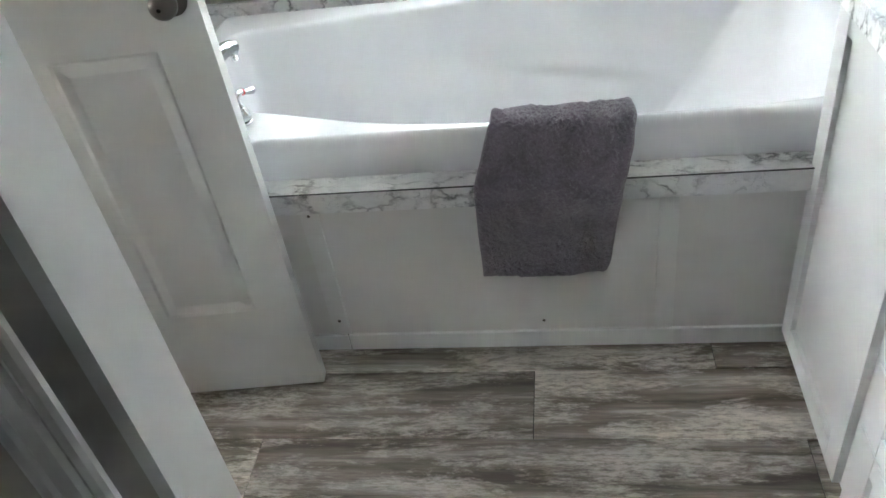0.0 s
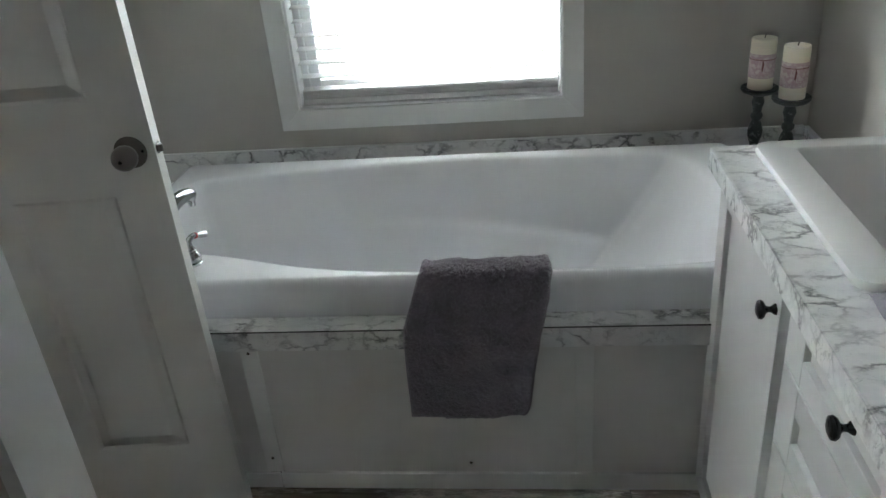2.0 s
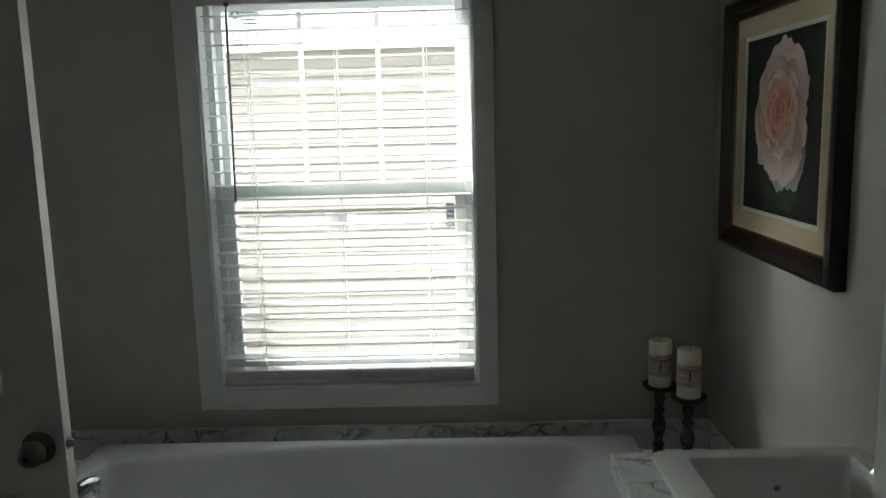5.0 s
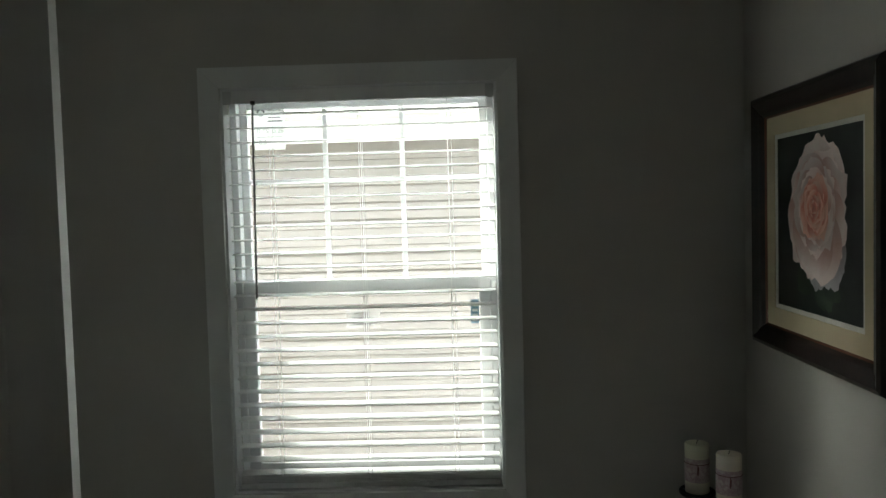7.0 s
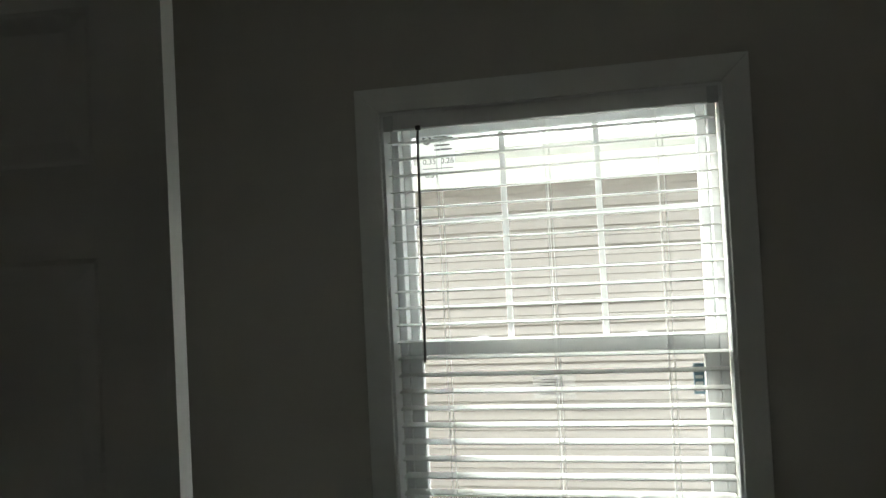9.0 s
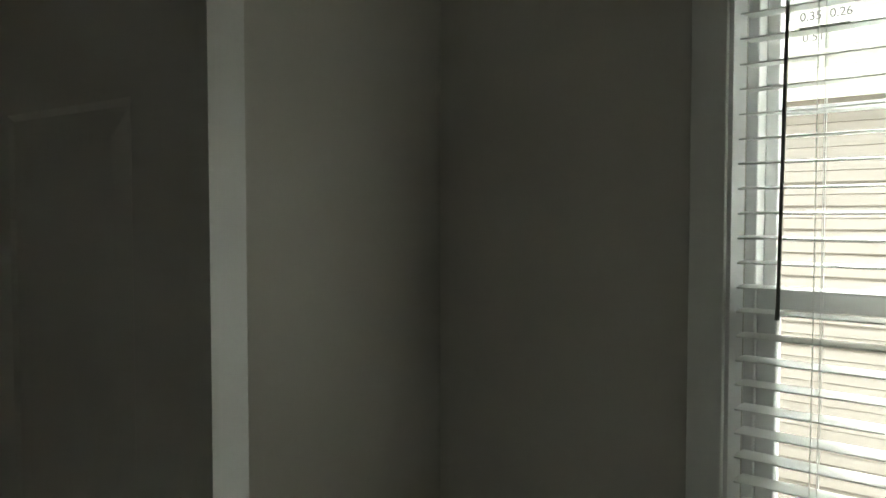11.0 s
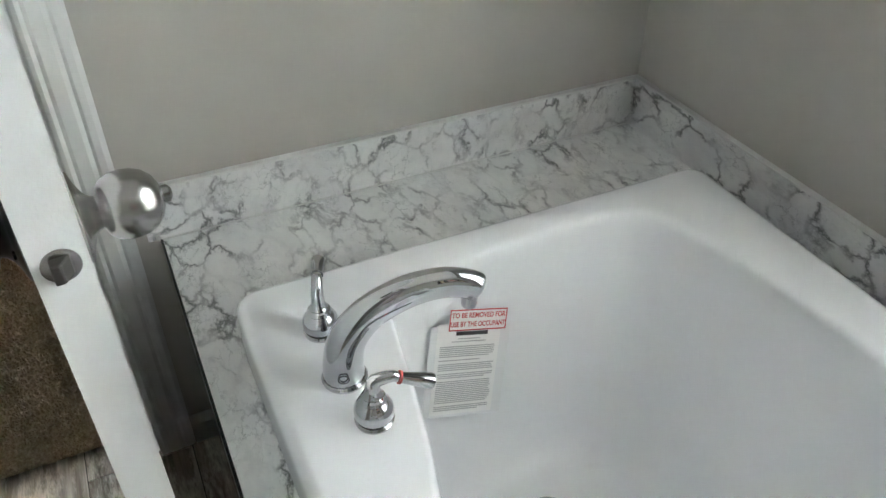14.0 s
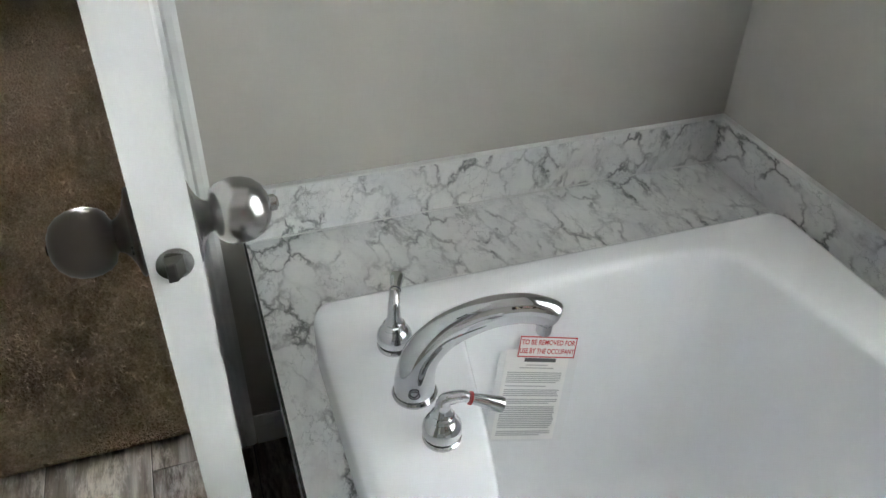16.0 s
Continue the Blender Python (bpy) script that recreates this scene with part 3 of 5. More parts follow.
# ---------------------------------------------------------------- blind
blind = thing("window_blind", (1.115, 0.033, 2.03), label="white two-inch slatted blind, lowered with slats level", category="blind")
BX0, BX1 = WIN[0] + 0.011, WIN[1] - 0.011
part("headrail", box((BX0, 0.006, 1.987), (BX1, 0.058, 2.018), 0.003), BLIND, blind)
part("valance", box((BX0 - 0.002, -0.004, 1.980), (BX1 + 0.002, 0.004, 2.020), 0.002), BLIND, blind)
part("bracket", box((BX0 - 0.002, -0.006, 1.977), (BX0 + 0.024, -0.0042, 2.018), 0.0005), CABINET, blind, "clear plastic bracket")
part("bracket", box((BX1 - 0.024, -0.006, 1.977), (BX1 + 0.002, -0.0042, 2.018), 0.0005), CABINET, blind, "clear plastic bracket")


def slat_data():
    bm = bmesh.new()
    prof = []
    for i in range(7):
        u = -1 + 2 * i / 6
        prof.append((0.0245 * u, 0.0022 * (1 - u * u)))
    full = [(y, z + 0.0016) for y, z in prof] + [(y, z - 0.0012) for y, z in prof[::-1]]
    a = [bm.verts.new((BX0 + 0.004 - 1.115, y, z)) for y, z in full]
    b = [bm.verts.new((BX1 - 0.004 - 1.115, y, z)) for y, z in full]
    n = len(full)
    for k in range(n):
        bm.faces.new((a[k], a[(k + 1) % n], b[(k + 1) % n], b[k]))
    bm.faces.new(a[::-1])
    bm.faces.new(b)
    bmesh.ops.recalc_face_normals(bm, faces=bm.faces)
    d = bpy.data.meshes.new("slat")
    bm.to_mesh(d)
    bm.free()
    d.materials.append(BLIND)
    for p in d.polygons:
        p.use_smooth = True
    d.set_sharp_from_angle(angle=radians(40))
    return d


slat = slat_data()
SLATS = 27
z_low, z_high = 0.808, 1.950
rng = random.Random(4)
for k in range(SLATS):
    o = part("slat", None, None, blind, data=slat)
    z = z_low + (z_high - z_low) * k / (SLATS - 1)
    o.matrix_basis = Matrix.Translation((0, 0, z - 2.03)) @ Matrix.Rotation(radians(2.5 + rng.uniform(-0.6, 0.6)), 4, "X") @ Matrix.Rotation(radians(rng.uniform(-0.08, 0.08)), 4, "Y")
for zz in (0.785, 0.790, 0.795, 0.800):
    o = part("slat", None, None, blind, data=slat)
    o.matrix_basis = Matrix.Translation((0, 0, zz + 0.001 - 2.03))
part("bottom_rail", box((BX0 + 0.002, 0.008, 0.763), (BX1 - 0.002, 0.058, 0.782), 0.004), BLIND, blind)
for xc in (0.833, 1.112, 1.388):
    for yy in (0.0065, 0.0595):
        part("ladder_cord", sweep([(xc, yy, 1.987), (xc + 0.001, yy, 1.4), (xc - 0.001, yy, 0.775)], 0.0009, 6, (0, 1, 0)), BLIND, blind)
    part("lift_cord", sweep([(xc + 0.012, 0.006, 1.987), (xc + 0.013, 0.005, 1.3), (xc + 0.011, 0.006, 0.79)], 0.0008, 6, (0, 1, 0)), BLIND, blind)
    loop = [(xc + 0.012 + 0.012 * math.cos(a), 0.003, 0.786 + 0.007 * math.sin(a * 2)) for a in [i * 0.5 for i in range(9)]]
    part("cord_knot", sweep(loop, 0.001, 6, (0, 1, 0)), BLIND, blind)
wand = part("tilt_wand", sweep([(0.790, -0.004, 1.977), (0.789, -0.008, 1.957), (0.781, -0.008, 1.40), (0.780, -0.008, 1.372)], [0.0025, 0.0034, 0.0034, 0.0042], 8, (0, 1, 0)), WANDGREY, blind, "dark grey tilt wand")
part("wand_hook", box((0.783, -0.008, 1.975), (0.797, 0.0, 1.987), 0.001), PEWTER, wand)

# ---------------------------------------------------------------- tub platform: deck, splash, apron
DECK = 0.518
deck = thing("tub_deck", (1.15, -0.9, DECK - 0.04), label="white marble-look laminate deck round the bathtub", category="tub deck")
for lo, hi in (((0.001, -0.962), (0.345, -0.001)), ((0.345, -0.120), (2.0, -0.001)), ((2.0, -0.962), (EAST - 0.001, -0.001)), ((0.345, -0.962), (2.0, -0.885))):
    part("deck_top", box((*lo, DECK - 0.012), (*hi, DECK)), MARBLE, deck)
part("deck_edge", box((0.001, -0.966, DECK - 0.052), (EAST - 0.001, -0.9625, DECK - 0.0014), 0.0006), MARBLE, deck, "marble laminate edge band with a thin dark seam")
part("edge_seam", box((0.001, -0.9663, DECK - 0.0012), (EAST - 0.001, -0.9623, DECK + 0.0003)), RUBBER, deck, "thin dark laminate seam")
part("deck_core", boxes([((0.001, -0.9622, DECK - 0.05), (EAST - 0.001, -0.9235, DECK - 0.0125))]), JOINT, deck)
SPL = 0.617
splash = thing("splash_board", (1.15, -0.006, DECK), label="marble-look laminate splash strip with white caulk", category="splash board", group="splash boards round the tub")
part("board", box((0.0125, -0.0125, DECK + 0.0005), (EAST - 0.0125, -0.0005, SPL), 0.001), MARBLE, splash)
part("caulk", box((0.0125, -0.0135, SPL), (EAST - 0.0125, -0.0005, SPL + 0.004), 0.001), TRIM, splash, "uneven white caulk bead")
splash = thing("splash_board", (0.006, -0.5, DECK), label="marble-look laminate splash strip with white caulk", category="splash board", group="splash boards round the tub")
part("board", box((0.0005, -0.985, DECK + 0.0005), (0.0122, -0.0005, SPL), 0.001), MARBLE, splash)
part("caulk", box((0.0005, -0.985, SPL), (0.0135, -0.0005, SPL + 0.004), 0.001), TRIM, splash, "uneven white caulk bead")
part("joint_bead", box((0.0122, -0.962, DECK + 0.0004), (0.0150, -0.0128, DECK + 0.0026), 0.0006), TRIM, splash, "white caulk in the joint")
splash = thing("splash_board", (EAST - 0.006, -0.5, DECK), label="marble-look laminate splash strip with white caulk", category="splash board", group="splash boards round the tub")
part("board", box((EAST - 0.0122, -0.941, DECK + 0.0005), (EAST - 0.0005, -0.0128, SPL), 0.001), MARBLE, splash)
part("caulk", box((EAST - 0.0135, -0.941, SPL), (EAST - 0.0005, -0.0128, SPL + 0.004), 0.001), TRIM, splash, "uneven white caulk bead")

apron = thing("tub_apron", (1.0, -0.92, 0), label="off-white panelled front of the tub platform", category="tub panel")
APY = -0.9215
for a, b in ((0.002, 0.720), (0.765, 1.538), (1.570, EAST - 0.002)):
    part("panel", box((a, APY, 0.0), (b, APY + 0.012, DECK - 0.052), 0), PANEL, apron)
part("stile", box((0.7205, APY - 0.004, 0.0525), (0.7645, APY + 0.012, DECK - 0.053), 0.001), TRIM, apron)
part("stile", box((1.5265, APY - 0.004, 0.0525), (1.5695, APY + 0.012, DECK - 0.053), 0.001), TRIM, apron)
part("base_strip", box((0.002, APY - 0.008, 0), (0.7540, APY - 0.0002, 0.050), 0.0015), TRIM, apron)
part("base_strip", box((0.7570, APY - 0.009, 0), (EAST - 0.004, APY - 0.0002, 0.052), 0.0015), TRIM, apron)
for p, q in ((0.742, 0.432), (0.742, 0.10), (1.262, 0.082)):
    part("screw_head", lathe([(0, 0.0022), (0.0035, 0.0016), (0.004, 0)], pose(p, APY - (0.004 if p < 1 else 0.0), q, 90, 0, 0), 10), PEWTER, apron)

# ---------------------------------------------------------------- bathtub
def closed_curve(ctrl, steps=8):
    n = len(ctrl)
    out = []
    for i in range(n):
        p0, p1, p2, p3 = (Vector(ctrl[(i + j) % n]) for j in (-1, 0, 1, 2))
        for s in range(steps):
            t = s / steps
            out.append(0.5 * (2 * p1 + (p2 - p0) * t + (2 * p0 - 5 * p1 + 4 * p2 - p3) * t * t + (3 * p1 - p0 - 3 * p2 + p3) * t ** 3))
    return out


def rounded_rect(xa, xb, ya, yb, r, n=6):
    out = []
    for cx, cy, a in ((xa + r, yb - r, 90), (xa + r, ya + r, 180), (xb - r, ya + r, 270), (xb - r, yb - r, 0)):
        for k in range(n + 1):
            t = radians(a + 90 * k / n)
            out.append(Vector((cx + r * math.cos(t), cy + r * math.sin(t))))
    return out


BASIN_TOP = [(0.405, -0.276), (0.389, -0.312), (0.380, -0.36), (0.378, -0.50), (0.386, -0.63), (0.402, -0.706), (0.450, -0.720), (0.66, -0.762), (0.90, -0.832), (1.13, -0.862), (1.48, -0.868), (1.76, -0.858),
             (1.885, -0.815), (1.938, -0.62), (1.930, -0.43), (1.908, -0.30), (1.866, -0.210), (1.780, -0.176), (1.45, -0.162), (1.15, -0.160), (0.85, -0.194), (0.60, -0.226), (0.448, -0.254)]
BASIN_LOW = [(0.532, -0.374), (0.516, -0.398), (0.510, -0.44), (0.512, -0.52), (0.520, -0.61), (0.535, -0.655), (0.565, -0.675), (0.70, -0.695), (0.90, -0.705), (1.10, -0.710), (1.28, -0.705), (1.38, -0.69),
             (1.44, -0.66), (1.46, -0.55), (1.458, -0.44), (1.450, -0.375), (1.432, -0.342), (1.38, -0.334), (1.16, -0.325), (0.98, -0.325), (0.80, -0.33), (0.66, -0.338), (0.565, -0.354)]
RIM = 0.620


def bathtub():
    tub = thing("bathtub", (1.17, -0.5, DECK), label="glossy white acrylic drop-in soaking tub, empty", category="bathtub")
    bm = bmesh.new()
    rings = []

    def add(points, z):
        rings.append([bm.verts.new((p[0], p[1], z)) for p in points])

    def inset(v):
        return rounded_rect(0.318 + v, 2.026 - v, -0.905 + v, -0.114 - v, max(0.004, 0.034 - v))

    for v, z in ((0.004, DECK + 0.0005), (0.001, DECK + 0.006), (0.0, RIM - 0.022), (0.002, RIM - 0.010), (0.007, RIM - 0.003), (0.015, RIM)):
        add(inset(v), z)
    for a, b in zip(rings, rings[1:]):
        n = len(a)
        for k in range(n):
            bm.faces.new((a[k], a[(k + 1) % n], b[(k + 1) % n], b[k]))
    outer = rings[-1]
    rings = []
    top, low = closed_curve(BASIN_TOP), closed_curve(BASIN_LOW)
    levels = [(RIM - 0.0005, -0.12), (RIM - 0.003, -0.06), (RIM - 0.007, -0.02), (RIM - 0.014, 0.005), (RIM - 0.03, 0.035), (0.55, 0.10), (0.50, 0.18), (0.47, 0.232)]
    levels += [(0.46 - 0.01 * k, 0.25 + 0.0172 * k) for k in range(13)]
    levels += [(0.31, 0.506), (0.28, 0.557), (0.250, 0.62), (0.229, 0.70), (0.215, 0.80), (0.208, 0.92), (0.205, 1.04)]
    for z, h in levels:
        pts = []
        for a, b in zip(top, low):
            p = a.lerp(b, h)
            # arm ledge along the back
            if a.y > -0.24 and 0.85 < a.x < 1.85:
                w = min(1, (a.x - 0.85) / 0.3, (1.85 - a.x) / 0.10)
                ledge = 0.446 - 0.10 * max(0.0, a.x - 1.05) ** 1.3
                s = min(1, max(0, (ledge - z) / 0.022)) * min(1, max(0, (z - 0.24) / 0.12))
                p = p + Vector((0, -0.014 * w * s))
            pts.append(p)
        add(pts, z)
    n = len(top)
    for a, b in zip(rings, rings[1:]):
        for k in range(n):
            bm.faces.new((a[k], b[k], b[(k + 1) % n], a[(k + 1) % n]))
    mid = bm.verts.new((0.98, -0.52, 0.202))
    last = rings[-1]
    for k in range(n):
        bm.faces.new((last[k], mid, last[(k + 1) % n]))
    bm.edges.ensure_lookup_table()
    loop_a = [bm.edges.get((outer[k], outer[(k + 1) % len(outer)])) for k in range(len(outer))]
    loop_b = [bm.edges.get((rings[0][k], rings[0][(k + 1) % n])) for k in range(n)]
    bmesh.ops.bridge_loops(bm, edges=loop_a + loop_b)
    bmesh.ops.recalc_face_normals(bm, faces=bm.faces)
    part("tub_shell", bm, TUB, tub, smooth=True, angle=60)
    at = Matrix.Translation((0.578, -0.520, 0.2085))
    dr = part("drain", lathe([(0.0, -0.004), (0.036, -0.004), (0.036, 0.001), (0.031, 0.003), (0.026, 0.001), (0.026, -0.002), (0, -0.002)], at, 32), CHROME, tub, "chrome drain flange", smooth=True, angle=35)
    part("stopper", lathe([(0.0, 0.013), (0.016, 0.0125), (0.0215, 0.010), (0.0225, 0.004), (0.018, 0.001), (0, 0.001)], at, 32), CHROME, dr, "domed chrome stopper", smooth=True)
    return tub


tub = bathtub()

# ---------------------------------------------------------------- deck-mounted bath faucet
faucet = thing("bath_faucet", (0.543, -0.806, RIM), label="polished chrome roman tub faucet with two lever valves", category="faucet")


def valve(at, reach, ring_mat):
    m = Matrix.Translation((*at, RIM))
    v = part("valve_body", lathe([(0, 0), (0.0222, 0), (0.0228, 0.003), (0.0205, 0.0050), (0.0205, 0.0085), (0.0226, 0.0108), (0.0230, 0.017), (0.0218, 0.024), (0.0180, 0.030), (0.0150, 0.0335), (0.0158, 0.0350), (0.0140, 0.0385), (0.0115, 0.0400), (0.0122, 0.0418), (0.0100, 0.045), (0.0082, 0.052), (0, 0.054)], m, 36), CHROME, faucet, smooth=True, angle=24)
    part("base_gasket", lathe([(0.0206, 0.0050), (0.0210, 0.0058), (0.0210, 0.0078), (0.0206, 0.0085)], m, 36), RUBBER, v, "dark groove ring")
    base = Vector((*at, RIM))
    tip = Vector(reach)
    neck = smooth_path([base + Vector((0, 0, 0.050)), base + Vector((0, 0, 0.060)) + (tip - base) * 0.05, base.lerp(tip, 0.30) + Vector((0, 0, 0.052)), base.lerp(tip, 0.42) + Vector((0, 0, 0.043))], 5)
    part("lever_neck", sweep(neck, [0.0088 - 0.0028 * i / (len(neck) - 1) for i in range(len(neck))], 14, (0.3, 0.2, 1)), CHROME, v, smooth=True, angle=60)
    start = neck[-1]
    d = (tip - start)
    part("lever_ring", sweep([start + d * 0.0, start + d * 0.06], 0.0078, 14, (0.3, 0.2, 1)), ring_mat, v, "thin coloured ring")
    part("lever_handle", sweep([start + d * f for f in (0.06, 0.15, 0.5, 0.84, 0.93, 0.97, 1.0)], [0.0062, 0.0066, 0.0080, 0.0094, 0.0090, 0.0060, 0.0022], 16, (0.3, 0.2, 1)), CHROME, v, smooth=True, angle=50)
    return v


valve((0.440, -0.815), (0.394, -0.797, 0.698), CHROME)
valve((0.602, -0.806), (0.619, -0.738, 0.668), REDRING)
ctrl = [(0.527, -0.815, RIM - 0.001), (0.528, -0.815, RIM + 0.03), (0.532, -0.807, RIM + 0.068), (0.540, -0.782, RIM + 0.103), (0.551, -0.742, RIM + 0.127), (0.561, -0.703, RIM + 0.134), (0.569, -0.676, RIM + 0.129), (0.573, -0.661, RIM + 0.119)]
pts = smooth_path(ctrl, 6)
n = len(pts)
rad = [(0.0255 - 0.0075 * min(1, i / n * 1.25), 0.0245 - 0.0105 * min(1, i / n * 1.2)) for i in range(n)]
rad[-1] = (0.010, 0.008)
rad[-2] = (0.0150, 0.0115)
spout = part("spout", sweep(pts, rad, 20, (1, 0, 0)), CHROME, faucet, smooth=True, angle=60)
part("spout_collar", lathe([(0, 0), (0.0275, 0), (0.0280, 0.003), (0.026, 0.006), (0, 0.006)], Matrix.Translation((0.527, -0.815, RIM)), 32), CHROME, spout, smooth=True, angle=40)
part("aerator", lathe([(0, -0.022), (0.0085, -0.022), (0.0095, -0.019), (0.0105, 0.0), (0, 0.004)], Matrix.Translation((0.570, -0.673, RIM + 0.119)), 18), CHROME, spout, smooth=True, angle=40)
part("maker_mark", lathe([(0.0055, 0), (0.0072, 0), (0.0072, 0.0006), (0.0055, 0.0006)], pose(0.5508, -0.823, RIM + 0.022, 90, 0, 72), 20), GREYINK, spout, "small dark oval mark")

# ---------------------------------------------------------------- care label inside the tub
care = thing("care_label", (0.43, -0.6, 0.45), label="paper care notice with a red removal sticker taped inside the tub", category="label")
up = Vector((0.404, -0.575, 0.529)) - Vector((0.455, -0.617, 0.382))
right = Vector((0.0, 1.0, 0.0))
hgt = up.length
up.normalize()
right = (right - up * right.dot(up)).normalized()
outn = right.cross(up).normalized()
lm = Matrix.Identity(4)
for r in range(3):
    lm[r][0], lm[r][1], lm[r][2], lm[r][3] = right[r], up[r], outn[r], (0.4345, -0.604, 0.4600)[r]


def on_label(x0, y0, x1, y1, lift, thick=0.0004):
    bm = box((x0, y0, lift), (x1, y1, lift + thick))
    bmesh.ops.transform(bm, matrix=lm, verts=bm.verts)
    return bm


part("film", on_label(-0.062, -0.084, 0.068, 0.062, 0.000), CAREFILM, care, "clear plastic film")
part("paper", on_label(-0.052, -0.080, 0.052, 0.066, 0.0012), CAREPAPER, care)
bm = bmesh.new()
rng = random.Random(11)
yy = 0.030
while yy > -0.074:
    gap = rng.random() < 0.17
    x1r = 0.046 - rng.random() * (0.03 if gap else 0.004)
    add_box(bm, (-0.046, yy - 0.0007, 0.0024), (x1r, yy + 0.0007, 0.0027))
    yy -= 0.0062 if gap else 0.0031
add_box(bm, (-0.028, 0.037, 0.0024), (0.028, 0.0383, 0.0027))
add_box(bm, (-0.018, 0.0415, 0.0024), (0.018, 0.0428, 0.0027))
bmesh.ops.transform(bm, matrix=lm, verts=bm.verts)
part("print_block", bm, FINEINK, care, "rows of fine grey print")["kind"] = "stuff"
part("heading_bar", on_label(-0.022, 0.0475, 0.030, 0.0535, 0.0024), GREYINK, care, "dark slanted heading shape")
st = part("red_sticker", on_label(-0.036, 0.0555, 0.058, 0.0885, 0.0034), CAREPAPER, care, "white sticker with a red border and red capitals")
bm = bmesh.new()
for a in ((-0.036, 0.0555, 0.058, 0.0572), (-0.036, 0.0868, 0.058, 0.0885), (-0.036, 0.0572, -0.0345, 0.0868), (0.0565, 0.0572, 0.058, 0.0868)):
    add_box(bm, (a[0], a[1], 0.0044), (a[2], a[3], 0.0048))
bmesh.ops.transform(bm, matrix=lm, verts=bm.verts)
part("border", bm, REDINK, st, "red border")
part("lettering", text_mesh("TO BE REMOVED FOR", 0.0098, lm @ Matrix.Translation((0.011, 0.0790, 0.0047)) @ Matrix.Diagonal((0.92, 1.12, 1, 1)), 0.0002), REDINK, st, "red capitals")
part("lettering", text_mesh("USE BY THE OCCUPANT", 0.0098, lm @ Matrix.Translation((0.011, 0.0652, 0.0047)) @ Matrix.Diagonal((0.84, 1.12, 1, 1)), 0.0002), REDINK, st, "red capitals")

# ---------------------------------------------------------------- towel over the tub rim
def towel_over_rim():
    t = thing("bath_towel", (1.3, -0.93, 0.6), label="folded lavender-grey terry towel hung over the tub rim", category="towel")
    mid = [Vector(p) for p in ((-0.800, 0.520, 0), (-0.838, 0.588, 0), (-0.862, 0.628, 0), (-0.893, 0.635, 0), (-0.922, 0.624, 0), (-0.945, 0.580, 0), (-0.975, 0.535, 0), (-0.986, 0.490, 0), (-0.984, 0.415, 0), (-0.979, 0.330, 0), (-0.976, 0.284, 0))]
    line = smooth_path(mid, 17)
    left = [(0.0, 1.180), (0.35, 1.180), (0.50, 1.160), (0.62, 1.140), (1.0, 1.136)]
    rightx = [(0.0, 1.462), (0.35, 1.478), (0.50, 1.468), (0.62, 1.452), (1.0, 1.412)]

    def at(tab, f):
        for (a, x), (b, y) in zip(tab, tab[1:]):
            if f <= b:
                return x + (y - x) * (f - a) / (b - a)
        return tab[-1][1]

    nu, nv = 104, len(line)
    bm = bmesh.new()
    half = 0.0125
    grid = {}
    for side in (1, -1):
        for j, p in enumerate(line):
            f = j / (nv - 1)
            d = (line[min(j + 1, nv - 1)] - line[max(j - 1, 0)]).normalized()
            nrm = Vector((-d.y, d.x, 0))
            for i in range(nu):
                u = i / (nu - 1)
                x = at(left, f) + (at(rightx, f) - at(left, f)) * u
                edge = min(1.0, min(u, 1 - u) / 0.035)
                edge = math.sqrt(max(0.0, 1 - (1 - edge) ** 2))
                endr = min(1.0, (1 - f) / 0.03)
                endr = math.sqrt(max(0.0, 1 - (1 - endr) ** 2))
                w = 0.0035 * noise.noise(Vector((u * 4.0, f * 3.0, 2.7))) + 0.003 * math.sin(u * 9.0 + f * 2.0) * max(0, f - 0.35)
                crease = -0.004 * math.exp(-((u - 0.52) / 0.03) ** 2) * max(0, f - 0.45)
                h = half * (0.25 + 0.75 * edge) * (0.3 + 0.7 * endr) + 0.0034 * noise.noise(Vector((x * 150, p.x * 150, p.y * 150 + side))) + 0.006 * noise.noise(Vector((x * 24, p.x * 18, p.y * 18 + 5)))
                q = p - nrm * side * h
                q = q - Vector((abs(w) if f > 0.5 else w, 0, 0))
                sag = 0.012 * math.sin(u * 3.1 + 0.4) * max(0, f - 0.8) / 0.2 * (1 if u > 0.3 else 0.3)
                grid[side, j, i] = bm.verts.new((x + 0.002 * noise.noise(Vector((f * 9, side, u * 2))), q.x - crease, q.y - sag * 0.6))
    for side in (1, -1):
        for j in range(nv - 1):
            for i in range(nu - 1):
                bm.faces.new((grid[side, j, i], grid[side, j, i + 1], grid[side, j + 1, i + 1], grid[side, j + 1, i]))
    for j in range(nv - 1):
        for i in (0, nu - 1):
            bm.faces.new((grid[1, j, i], grid[1, j + 1, i], grid[-1, j + 1, i], grid[-1, j, i]))
    for i in range(nu - 1):
        for j in (0, nv - 1):
            bm.faces.new((grid[1, j, i], grid[1, j, i + 1], grid[-1, j, i + 1], grid[-1, j, i]))
    bmesh.ops.recalc_face_normals(bm, faces=bm.faces)
    part("towel_cloth", bm, TOWEL, t, smooth=True, angle=80)
    return t


towel_over_rim()

